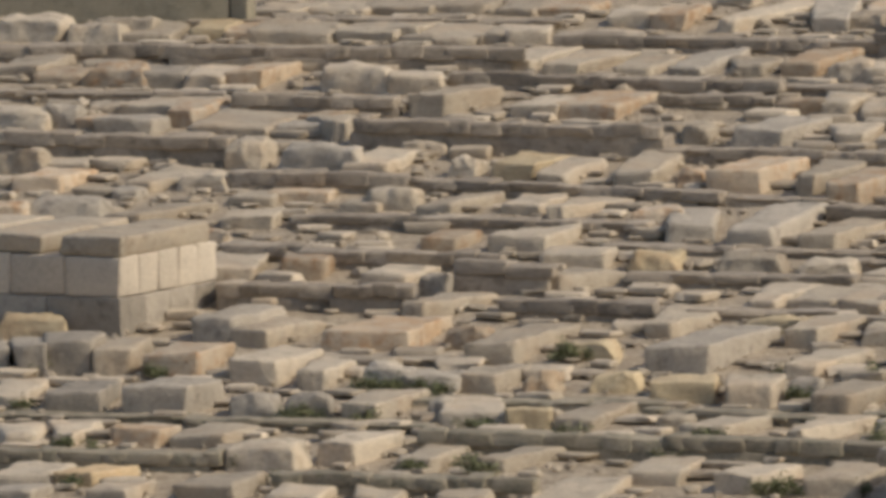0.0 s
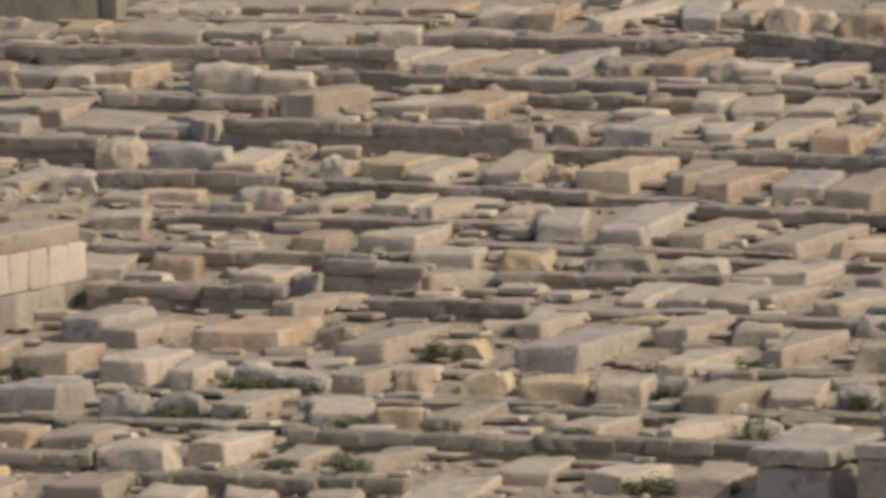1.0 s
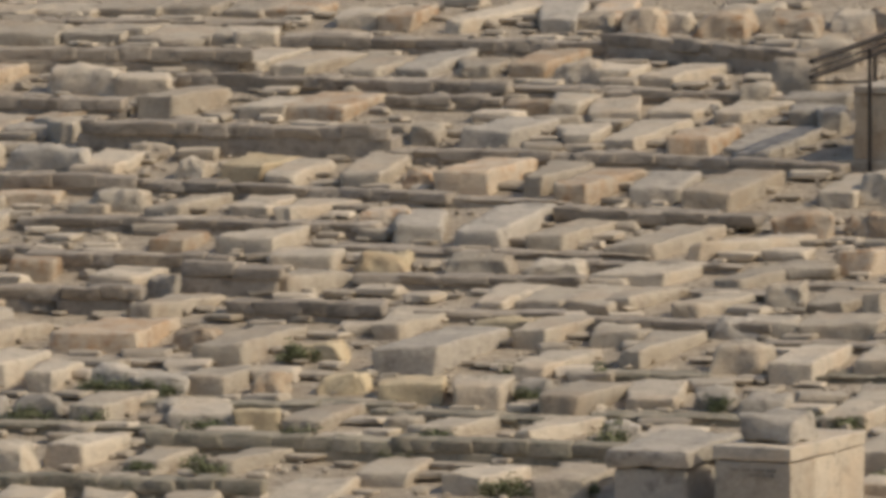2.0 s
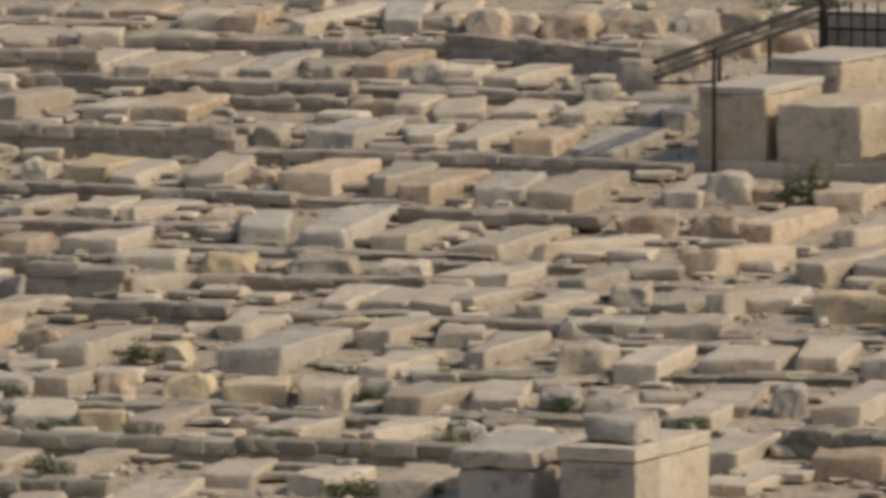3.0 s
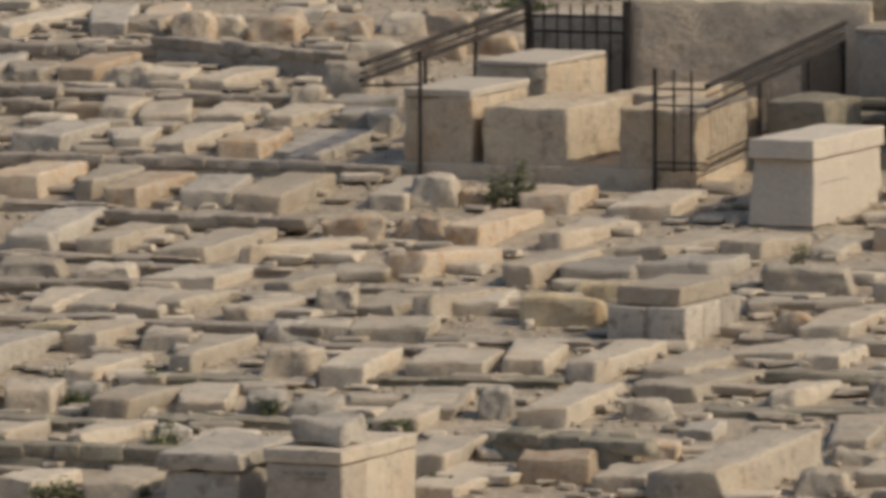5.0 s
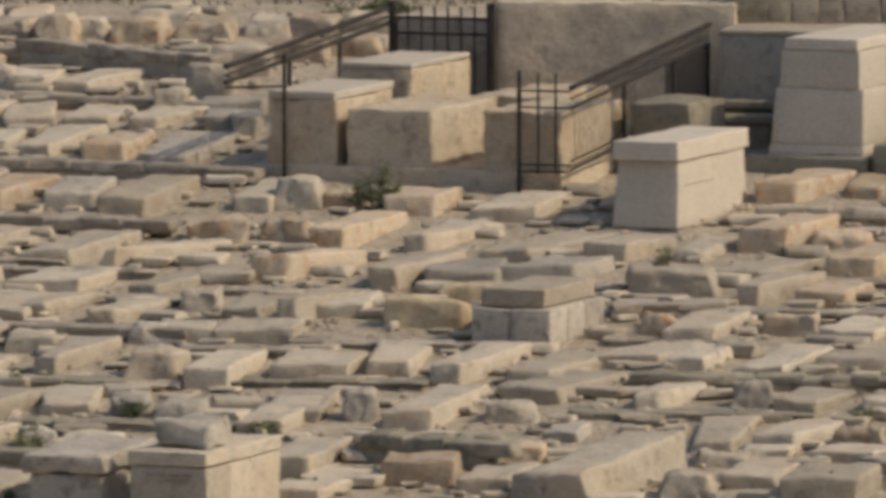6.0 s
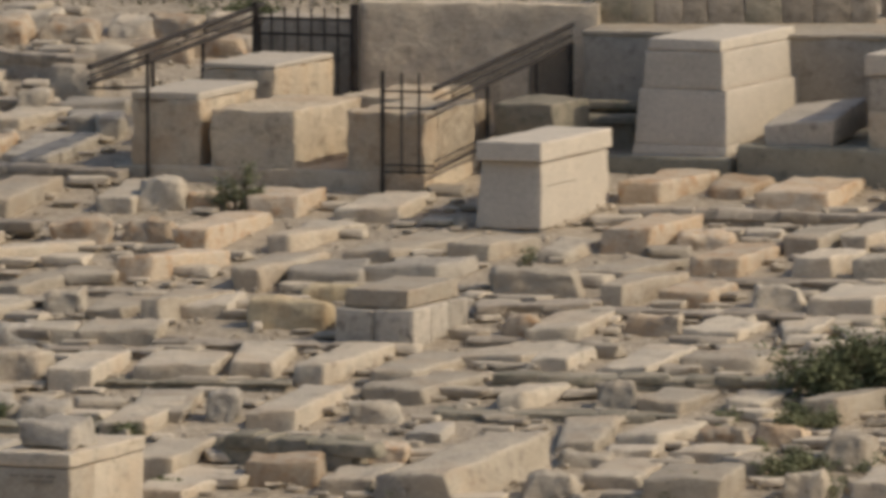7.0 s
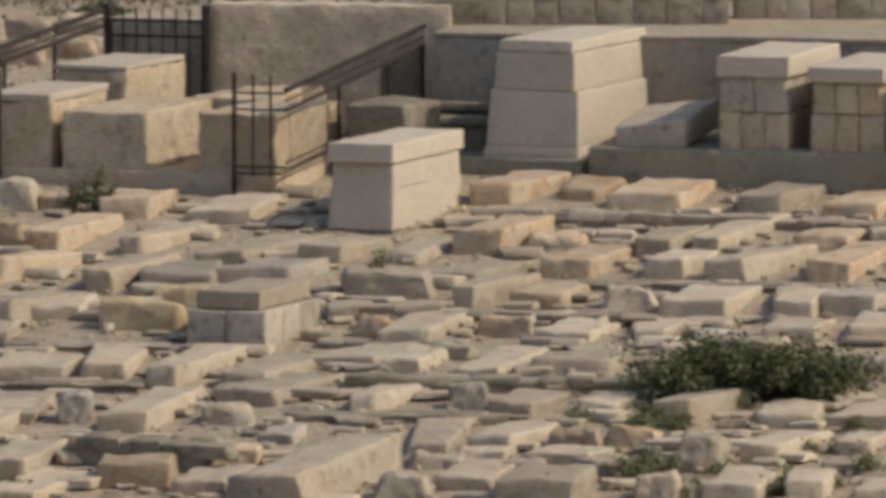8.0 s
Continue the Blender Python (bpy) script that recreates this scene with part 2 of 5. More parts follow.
def tomb(name, x, y, z, turn, w, l, courses, label, group="", kind_of="box tomb"):
    """A built tomb from its front left foot. courses: part, bottom, top, inset, taper, material, blocks across, blocks back."""
    base = new(name)
    base.empty_display_size = 0.2
    base.matrix_basis = pose(x, y, z, 0, 0, turn)
    footprint(x, y, w, l, turn)
    for part, z0, z1, inset, taper, material, across, along in courses:
        sink = 0.25 if z0 <= 0.001 else 0.0
        bw, bl = (w - 2 * inset) / across, (l - 2 * inset) / along
        core = across * along > 1
        if core:
            me = rock(part, w - 2 * inset - 0.06, l - 2 * inset - 0.06, z1 - z0 - 0.02, material, r=0.02, amp=0.004, skew=0.0, sink=sink)
            owner = link(part, me, base, pose(inset + 0.03, inset + 0.03, z0))
            for i in range(across):
                for j in range(along):
                    if 0 < i < across - 1 and 0 < j < along - 1:
                        continue
                    me = rock("block", bw - 0.012, bl - 0.012, z1 - z0 - 0.008, material, r=0.022, amp=0.012, skew=0.012, seg=(3, 3, 3), sink=sink)
                    link("block", me, owner, pose(i * bw, j * bl, 0) @ pose(-0.03 + 0.006, -0.03 + 0.006, 0))
        else:
            rough = 0.036 if material is ROUGHCUT or material is GREY else 0.009
            me = rock(part, bw, bl, z1 - z0, material, r=0.018 if rough < 0.01 else 0.03, amp=rough, skew=0.006, seg=(11, 14, 9) if rough > 0.01 else (8, 10, 6), sink=sink, taper=taper, freq=4.0)
            link(part, me, base, pose(inset, inset, z0))
    return tagged(base, label, kind_of, group)


# ---- the hillside: one sheet from behind the eye over the valley to the horizon ----
def ground_height(x, y):
    ys = [-3000, -400, -40, -4, 4, 12, 40, 75, 100, 118, 226, 262, 400, 900, 3000]
    zs = [40, 26, 16.2, 14.76, 14.6, 13.6, 6.0, -3.5, -6.6, -5.52, 3.12, 7.0, 22, 40, 40]
    z = np.interp(y, ys, zs)
    return z


def make_ground():
    xs = np.concatenate((np.geomspace(3000, 18, 26) * -1, np.arange(-15, 15.01, 0.22), np.geomspace(18, 3000, 26)))
    ys = np.concatenate((-np.geomspace(3000, 10, 18), np.arange(0, 168, 4.0), np.arange(169, 211, 0.22), np.arange(213, 300, 5.0), np.geomspace(310, 3000, 18)))
    verts = []
    for y in ys:
        base = float(ground_height(0, y))
        for x in xs:
            rough = noise.noise(Vector((x * 0.9, y * 0.9, 3))) * 0.02 + noise.noise(Vector((x * 3, y * 3, 7))) * 0.022 - 0.02 if 160 < y < 225 else noise.noise(Vector((x * 0.03, y * 0.03, 1))) * 1.2 * min(1, abs(y - 190) / 120)
            verts.append((x, y, base + rough - 0.01))
    n = len(xs)
    faces = [(r * n + c, r * n + c + 1, (r + 1) * n + c + 1, (r + 1) * n + c) for r in range(len(ys) - 1) for c in range(n - 1)]
    me = bpy.data.meshes.new("ground")
    me.from_pydata(verts, [], faces)
    me.polygons.foreach_set("use_smooth", [True] * len(me.polygons))
    me.materials.append(EARTH)
    tagged(link("ground", me), "dry stony hillside of pale brown earth", "ground", kind="structure")


make_ground()

# ---- built tombs, walls and fence ----
ENC = pose(1.08, 192.61, 0.565, 0, 0, -21.2)   # front left corner of the fenced family plot, at the top of its plinth
plot_kerb = link("plot_plinth", rock("plot_plinth", 3.79, 4.4, 0.40, ROUGHCUT, r=0.02, amp=0.014, skew=0.01, seg=(10, 8, 2), sink=0.1), None, ENC @ pose(0, 0, -0.40))
tagged(plot_kerb, "low pale stone plinth under the fenced family plot", "plinth", kind="structure")
tomb("box_tomb", 1.29, 192.57, 0.565, -21.2, 0.83, 1.90, [("body", 0.0, 0.745, 0.0, 0, ROUGHCUT, 1, 1), ("cover_slab", 0.75, 0.84, 0.0, 0, DRESSED, 1, 1)],
     "tall box tomb with rough grey front and pale cover slab", "tombs in the fenced plot")
tomb("box_tomb", 2.19, 192.22, 0.565, -21.2, 1.03, 2.25, [("body", 0.0, 0.66, 0.0, 0, ROUGHCUT, 1, 1)],
     "rough-hewn tawny limestone block tomb on the plinth", "tombs in the fenced plot")
tomb("box_tomb", 3.74, 191.63, 0.565, -21.2, 0.95, 2.15, [("body", 0.0, 0.68, 0.0, 0, ROUGHCUT, 1, 1)],
     "tawny limestone block tomb beside the iron fence", "tombs in the fenced plot")
tomb("box_tomb", 2.13, 194.72, 0.565, -21.2, 0.90, 1.95, [("body", 0.0, 0.93, 0.0, 0, ROUGHCUT, 1, 1), ("cover_slab", 0.935, 1.0, 0.0, 0, DRESSED, 1, 1)],
     "tall pale box tomb with broken front and flat cover", "tombs in the fenced plot")
tomb("box_tomb", 3.74, 194.21, 0.565, -21.2, 0.92, 1.90, [("body", 0.0, 0.66, 0.0, 0, ROUGHCUT, 1, 1)],
     "low tawny block tomb behind two others", "tombs in the fenced plot")
plot_wall = link("plot_wall", rock("plot_wall", 2.82, 0.4, 1.52, PLOTWALL, r=0.03, amp=0.03, skew=0.01, seg=(24, 3, 14), sink=0.3, freq=4), None, pose(3.97, 196.55, 0.62, 0, 0, -8.0))
tagged(plot_wall, "high rough tawny stone wall closing the plot", "wall", kind="structure")
# steps and low wall behind the gate; the wall's dark stone paints in its shade
gate_step = link("low_wall", rock("low_wall", 1.7, 0.5, 1.30, WALLING, r=0.04, amp=0.02, skew=0.01, seg=(6, 3, 4), sink=0.3), None, ENC @ pose(-0.15, 5.15, 0.05))
tagged(gate_step, "grey low wall behind the iron gate, darkened for shade", "wall", kind="structure")
# the dark stone colour here stands in for shade from fence and tomb
side_block = link("low_wall", rock("low_wall", 0.72, 1.2, 0.60, MOSSY_SHADED, r=0.03, amp=0.03, skew=0.02, seg=(6, 5, 4), sink=0.3), None, ENC @ pose(4.02, 1.75, 0.08))
tagged(side_block, "low grey block wall beside the plot fence, darkened for shade", "wall", kind="structure")


# steps and risers: deep shade put into their dark stone colour
for top, front, wide in ((1.09, 195.0, 0.86), (0.95, 194.55, 0.80)):
    step = link("stone_step", rock("stone_step", wide, 0.62, 0.09, MOSSY_SHADED, r=0.02, amp=0.012, skew=0.01, seg=(6, 4, 1), sink=0.0), None, pose(6.34, front, top - 0.09, 0, 0, -9))
    tagged(step, "weathered stone step beside the stepped tomb, darkened for shade", "step", kind="structure")
    riser = link("step_riser", rock("step_riser", wide - 0.08, 0.5, 0.40, MOSSY_SHADED, r=0.02, amp=0.015, skew=0.01, seg=(6, 3, 3), sink=0.5), None, pose(6.38, front + 0.1, top - 0.49, 0, 0, -9))
    tagged(riser, "stone riser under a worn step, darkened for shade", "step", kind="structure")


def plot_fence():
    """Iron railings round the plot: tall front posts, a short barred panel, and sloping rails up both sides."""
    right = new("iron_railing")
    right.matrix_basis = ENC
    for x, top, r in ((3.30, 1.16, 0.026), (3.53, 1.14, 0.014), (3.74, 1.14, 0.014)):
        bar("post" if r > 0.02 else "upright", (x, -0.05, -0.30 if r > 0.02 else -0.02), (x, -0.05, top), r, right)
    for z in (0.93, 0.74, 0.09, 0.01):
        bar("rail", (3.30, -0.05, z), (3.92, -0.03, z), 0.011, right)
    for z, r in ((0.97, 0.032), (0.74, 0.022), (0.04, 0.016)):
        bar("rail", (3.92, -0.03, z), (3.92, 4.7, z + 0.40), r, right)
    for y in (1.75, 3.45, 4.65):
        bar("post", (3.92, y, -0.3), (3.92, y, 0.76 + 0.085 * y), 0.026, right)
    bar("rail", (3.92, -0.03, 0.85), (3.92, 4.7, 1.25), 0.012, right)
    bar("rail", (3.92, -0.03, 0.14), (3.92, 4.7, 0.54), 0.012, right)
    for k in range(16):
        y = 0.1 + k * 0.135
        bar("upright", (3.92, y, 0.04 + 0.085 * y), (3.92, y, 0.74 + 0.085 * y), 0.004, right, 6)
    for k in range(42):
        y = 0.55 + k * 0.1
        bar("spindle", (3.92, y, 0.72 + 0.085 * y), (3.92, y, 0.97 + 0.085 * y), 0.008, right, 6)
    for k in range(24):
        y = 3.2 + k * 0.06
        bar("upright", (3.92, y, 0.04 + 0.085 * y), (3.92, y, 0.74 + 0.085 * y), 0.008, right, 6)
    tagged(right, "rusted black iron railing with spiked uprights and sloping rails", "railing", "railings round the plot")
    left = new("iron_railing")
    left.matrix_basis = ENC
    bar("post", (0.45, -0.05, -0.15), (0.45, -0.05, 1.28), 0.024, left)
    for z, r in ((1.23, 0.032), (1.13, 0.014), (1.05, 0.028)):
        bar("rail", (-0.02, -0.7, z - 0.07), (-0.02, 5.0, z + 0.26), r, left)
    bar("rail", (-0.02, -0.7, 0.92), (0.45, -0.05, 0.90), 0.014, left)
    for k in range(48):
        y = -0.6 + k * 0.115
        bar("spindle", (-0.02, y, 1.02 + 0.058 * y), (-0.02, y, 1.20 + 0.058 * y), 0.008, left, 6)
    for y in (1.36, 3.0, 4.9):
        bar("post", (-0.02, y, -0.5), (-0.02, y, 1.02 + 0.055 * y), 0.026, left)
    tagged(left, "black iron handrail sloping up the side of the plot", "railing", "railings round the plot")
    gate = new("iron_gate")
    gate.matrix_basis = ENC @ pose(0.04, 4.62, 0.0)
    for z in (0.12, 1.18, 1.36):
        bar("rail", (0, 0, z), (1.2, 0, z), 0.016, gate)
    for k in range(8):
        bar("upright", (0.02 + k * 0.165, 0, 0.02), (0.02 + k * 0.165, 0, 1.50), 0.013, gate)
    bar("gatepost", (1.22, 0, -0.3), (1.22, 0, 1.55), 0.06, gate)
    bar("gatepost", (-0.02, 0, -0.3), (-0.02, 0, 1.55), 0.035, gate)
    tagged(gate, "closed black iron bar gate at the back of the plot", "gate")


plot_fence()

pedestal = tomb("pedestal_tomb", 5.15, 188.94, 0.09, -22, 0.75, 2.3, [("base", 0.0, 0.05, -0.03, 0, GREY, 1, 1), ("body", 0.05, 0.80, -0.02, 0.085, DRESSED, 1, 1), ("cover_slab", 0.805, 1.025, -0.02, 0.01, DRESSED, 1, 1)],
     "smooth pale pedestal tomb with tapering sides and thick cover", kind_of="tomb")
tomb("stepped_tomb", 7.02, 192.90, 0.47, -23, 1.18, 2.68, [("plinth", 0.0, 0.18, 0.0, 0, DRESSED, 1, 1), ("base_course", 0.18, 0.29, 0.005, 0.01, DRESSED, 1, 1), ("lower_body", 0.29, 0.93, 0.02, 0.06, DRESSED, 1, 1), ("upper_body", 0.93, 1.36, 0.10, 0.03, DRESSED, 1, 1), ("cover_slab", 1.365, 1.50, 0.135, 0.015, DRESSED, 1, 1)],
     "tall smooth pale tomb rising in three tapering steps", kind_of="tomb")
footing = link("tomb_footing", rock("tomb_footing", 1.5, 2.6, 0.17, RENDERED, r=0.03, amp=0.02, skew=0.01, seg=(8, 8, 2), sink=0.2), None, pose(6.74, 192.92, 0.46, 0, 0, -23))
tagged(footing, "grey stone footing beside the tall stepped tomb", "footing", kind="structure")
TERRACE = pose(8.19, 192.24, 0.80, 0, 0, -18.5)   # front left corner of the built-up terrace, at its top
terrace = link("tomb_terrace", rock("tomb_terrace", 6.5, 3.6, 0.50, RENDERED, r=0.05, amp=0.02, skew=0.01, seg=(20, 8, 3), sink=0.2), None, TERRACE @ pose(0, 0, -0.50))
tagged(terrace, "grey-green rendered stone terrace carrying tall tombs", "terrace", kind="structure")
tomb("box_tomb", 9.66, 191.86, 0.80, -18.5, 0.82, 2.20, [("body", 0.0, 0.42, 0.0, 0, ROUGHCUT, 3, 5), ("upper_body", 0.42, 0.82, 0.02, 0, GREY, 2, 5), ("cover_slab", 0.82, 1.07, -0.02, 0, DRESSED, 1, 1)],
     "box tomb of two block courses under a pale cover slab", "tombs on the terrace")
tomb("box_tomb", 10.69, 191.51, 0.80, -18.5, 0.86, 2.20, [("body", 0.0, 0.42, 0.0, 0, ROUGHCUT, 3, 5), ("upper_body", 0.42, 0.78, 0.02, 0, ROUGHCUT, 3, 5), ("cover_slab", 0.78, 0.96, -0.02, 0, DRESSED, 1, 1)],
     "tawny block-built box tomb with grey cover slab", "tombs on the terrace")
tomb("box_tomb", 11.78, 191.15, 0.80, -18.5, 0.86, 2.20, [("body", 0.0, 0.42, 0.0, 0, ROUGHCUT, 3, 5), ("upper_body", 0.42, 0.78, 0.02, 0, ROUGHCUT, 3, 5), ("cover_slab", 0.78, 0.96, -0.02, 0, DRESSED, 1, 1)],
     "tawny block-built box tomb with grey cover slab", "tombs on the terrace")
leaning = link("fallen_slab", rock("fallen_slab", 0.80, 1.5, 0.24, GREY, r=0.03, amp=0.02, skew=0.03, sink=0.08), None, TERRACE @ pose(0.32, 0.12, 0.0, 5, -5, 0))
tagged(leaning, "tilted thick grey grave slab lying on the terrace", "grave slab")
ledge = link("ledge_wall", rock("ledge_wall", 7.5, 3.2, 1.18, GREY, r=0.03, amp=0.03, skew=0.01, seg=(30, 8, 6), sink=0.4), None, pose(6.54, 195.30, 0.66, 0, 0, -15))
tagged(ledge, "high dark stained retaining wall with flat pale top", "retaining wall", kind="structure")
ledge_cap = link("ledge_coping", rock("ledge_coping", 7.54, 3.24, 0.07, CREAM, r=0.02, amp=0.012, skew=0.01, seg=(20, 8, 1), sink=0.0), None, pose(6.52, 195.28, 1.82, 0, 0, -15))
tagged(ledge_cap, "flat pale stone top of the retaining wall", "coping", kind="structure")

def block_wall(name, x, y, z, turn, length, high, course, wide, label):
    """A coursed wall of squared stones, each stone a piece."""
    body = link(name, rock(name, length, 0.5, high, ROUGHCUT, r=0.03, amp=0.01, skew=0.0, seg=(12, 2, 4), sink=0.6), None, pose(x, y, z, 0, 0, turn))
    # mossy brown stones, picked darker so the colour also carries the wall's shade
    kit = [rock("stone", wide, 0.14, course, random.choice((WALLING, MOSSY_SHADED, WALLING, MOSSY_SHADED, GREY)), r=0.012, amp=0.012, skew=0.008, seg=(2, 2, 2), sink=0.0, freq=4) for _ in range(9)]
    rows = int(high / course)
    for row in range(rows):
        at = 0.0
        while at < length - 0.1:
            step = min(wide * random.uniform(0.7, 1.3), length - at)
            piece = link("stone", random.choice(kit), body)
            piece.matrix_basis = pose(at + 0.003, -0.05, row * course + 0.004) @ Matrix.Diagonal(((step - 0.006) / wide, 1, 0.985, 1))
            at += step
    return tagged(body, label, "wall", kind="structure")


block_wall("back_wall", 6.72, 196.36, 1.88, 0.0, 3.29, 0.90, 0.30, 0.36, "coursed brown stone wall above the ledge, darkened for shade")
block_wall("back_wall", 10.13, 197.26, 1.88, 0.0, 3.5, 0.90, 0.30, 0.30, "coursed weathered stone wall beyond the corner, darkened for shade")

far_wall = link("far_wall", rock("far_wall", 3.6, 0.4, 0.75, RENDERED, r=0.03, amp=0.02, skew=0.01, seg=(14, 2, 4), sink=0.3), None, pose(-13.03, 203.37, 1.30, 0, 0, -2))
tagged(far_wall, "grey rendered wall behind the highest graves", "wall", kind="structure")
pillar = link("wall_pillar", rock("wall_pillar", 0.22, 0.4, 0.85, RENDERED, r=0.02, amp=0.015, skew=0.01, sink=0.3), None, pose(-9.43, 203.25, 1.30, 0, 0, -12))
tagged(pillar, "square grey pillar at the end of a wall", "pillar", kind="structure")
platform = tomb("platform_tomb", -12.08, 182.43, -0.45, -23, 2.70, 2.45, [("base", 0.0, 0.39, 0.0, 0, GREY, 3, 4), ("body", 0.39, 0.83, 0.02, 0, PALEBLOCK, 4, 5)],
     "wide block-built pale stone tomb platform in two courses", kind_of="tomb")
tagged(link("cover_slab", rock("cover_slab", 0.74, 2.25, 0.21, CREAM, r=0.03, amp=0.015, skew=0.03, sink=0.0), None, pose(-10.28, 181.69, 0.38, 0, 0, -23)), "thick pale cover slab lying on a tomb platform", "grave slab", "slabs on the platform")
tagged(link("cover_slab", rock("cover_slab", 0.75, 2.25, 0.21, CREAM, r=0.03, amp=0.015, skew=0.03, sink=0.0), None, pose(-11.19, 182.08, 0.38, 0, 0, -23)), "thick pale cover slab lying on a tomb platform", "grave slab", "slabs on the platform")
tagged(link("cover_slab", rock("cover_slab", 0.70, 2.25, 0.21, CREAM, r=0.03, amp=0.015, skew=0.03, sink=0.0), None, pose(-11.97, 182.41, 0.38, 0, 0, -23)), "thick pale cover slab lying on a tomb platform", "grave slab", "slabs on the platform")
tomb("box_tomb", -1.31, 171.02, -1.28, -16, 0.82, 2.0, [("body", 0.0, 0.46, 0.02, 0, GREY, 1, 1), ("cover_slab", 0.47, 0.66, -0.03, 0, GREY, 1, 1)],
     "grey lichened box tomb with a thick overhanging cover", "low box tombs")
lettered = tomb("box_tomb", -0.27, 170.46, -1.32, -22, 0.86, 2.05, [("body", 0.0, 0.64, 0.01, 0, CREAM, 1, 3), ("cover_slab", 0.645, 0.79, 0.0, 0, CREAM, 1, 1)],
     "weathered cream box tomb of large blocks beside rubble", "low box tombs")
tagged(link("field_stone", rock("field_stone", 0.62, 1.0, 0.25, GREY, r=0.04, amp=0.045, skew=0.08, seg=(6, 8, 5), sink=0.0, freq=3.6, taper=0.12), None, pose(-0.27, 170.46, -1.32, 0, 0, -22) @ pose(0.10, 0.30, 0.785)), "rough grey broken stone resting on a box tomb", "stone", "loose stones among the graves")
tomb("box_tomb", 3.40, 181.31, -0.46, -21, 0.90, 1.8, [("body", 0.0, 0.40, 0.0, 0, GREY, 2, 3), ("cover_slab", 0.40, 0.60, 0.09, 0, CREAM, 1, 1)],
     "small block tomb with a dark chipped cover slab", "low box tombs")

# worn lettering as dark bars on one tomb's front, and a dark bar painting the shade of a groove in the side of the
# pedestal
DARK_MARK = plain("dark_lettering_and_groove_shade", (0.25, 0.212, 0.17), 0.9)


def dark_line(name, owner, x, y, z, w, d, h):
    """A narrow dark bar, laid a hair proud of the face."""
    bm = bmesh.new()
    bmesh.ops.create_cube(bm, size=1.0, matrix=Matrix.Translation((x + w / 2, y + d / 2, z + h / 2)) @ Matrix.Diagonal((w, d, h, 1)))
    me = bpy.data.meshes.new(name)
    bm.to_mesh(me)
    bm.free()
    me.materials.append(DARK_MARK)
    return link(name, me, owner)


for z, x0, x1 in ((0.54, 0.20, 0.70), (0.485, 0.40, 0.66)):
    at = x0
    while at < x1:
        wide = random.uniform(0.05, 0.13)
        dark_line("lettering", lettered, at, -0.004, z, min(wide, x1 - at), 0.03, 0.024)
        at += wide + 0.035
# dark bar painted in place of the groove's shadow; no groove is modelled
dark_line("groove_shade", pedestal, 0.735, 0.22, 0.52, 0.017, 0.95, 0.012)

# ---- grave slabs and loose stones, far rows first ----
slab(-7.90, 204.19, 0.86, 0.82, 0.05, -12, 4.0, CREAM, 0.18)
slab(-7.08, 204.17, 0.71, 0.81, 0.06, -10, 2.9, CREAM, 0.14)
slab(-5.78, 204.10, 0.65, 0.81, 0.06, -10, 2.9, WARM, 0.14)
slab(-8.71, 204.09, 0.86, 0.81, 0.05, -12, 4.0, CREAM, 0.18)
slab(-6.32, 204.04, 0.57, 0.88, 0.06, -9, 3.1, CREAM, 0.13)
slab(-9.39, 203.89, 0.72, 0.84, 0.04, -13, 4.9, CREAM, 0.23)
boulder(-0.28, 203.86, 0.80, 0.61, 0.13, -9, 0.0, CREAM)
slab(-1.70, 203.18, 0.39, 1.75, 0.11, -2, 2.3, WARM, 0.03)
slab(-4.86, 203.15, 0.50, 1.17, 0.13, -7, 0.6, CREAM, 0.10)
boulder(2.20, 202.98, 0.76, 0.84, 0.23, -9, 0.0, CREAM)
boulder(1.52, 202.97, 0.49, 0.84, 0.16, -9, 0.0, WARM)
boulder(1.04, 202.97, 0.62, 0.84, 0.21, -9, 0.0, CREAM)
boulder(-2.07, 202.95, 0.62, 1.00, 0.16, -9, 0.0, CREAM)
slab(-4.35, 202.94, 0.41, 1.50, 0.15, -7, 0.6, WARM, 0.10)
boulder(1.52, 202.90, 0.69, 0.72, 0.22, -9, 0.0, WARM)
slab(-2.38, 202.73, 0.39, 2.05, 0.13, -3, 2.3, GREY, 0.04)
slab(-3.56, 202.73, 0.22, 2.16, 0.14, -13, 2.3, CREAM, 0.37)
boulder(-0.99, 202.70, 0.39, 0.60, 0.21, -9, 0.0, CREAM)
boulder(0.26, 202.53, 0.71, 0.96, 0.23, -9, 0.0, WARM)
boulder(-1.47, 202.44, 0.54, 0.84, 0.29, -9, 0.0, WARM)
boulder(-0.59, 202.39, 0.69, 0.96, 0.26, -9, 0.0, WARM)
boulder(-11.15, 202.27, 0.83, 0.84, 0.21, -9, 0.0, CREAM)
slab(-7.82, 202.21, 0.71, 1.03, 0.09, -9, 2.0, CREAM, 0.13)
slab(-9.85, 202.05, 0.43, 1.08, 0.11, -6, 0.9, OCHRE, 0.09)
slab(-9.44, 201.96, 0.36, 1.10, 0.10, -4, 1.4, WARM, 0.06)
slab(-8.14, 201.92, 0.76, 1.20, 0.09, -6, 2.3, CREAM, 0.08)
slab(-7.15, 201.91, 0.79, 0.93, 0.08, -8, 2.6, CREAM, 0.12)
slab(-9.13, 201.90, 1.00, 1.25, 0.10, -4, 2.0, CREAM, 0.05)
boulder(-12.31, 201.82, 0.94, 1.00, 0.28, -9, 0.0, CREAM)
slab(-6.35, 201.82, 0.60, 1.01, 0.09, -6, 2.0, CREAM, 0.09)
boulder(-11.43, 201.74, 0.80, 0.89, 0.22, -9, 0.0, CREAM)
slab(-10.78, 201.74, 0.70, 1.26, 0.09, -5, 2.6, CREAM, 0.07)
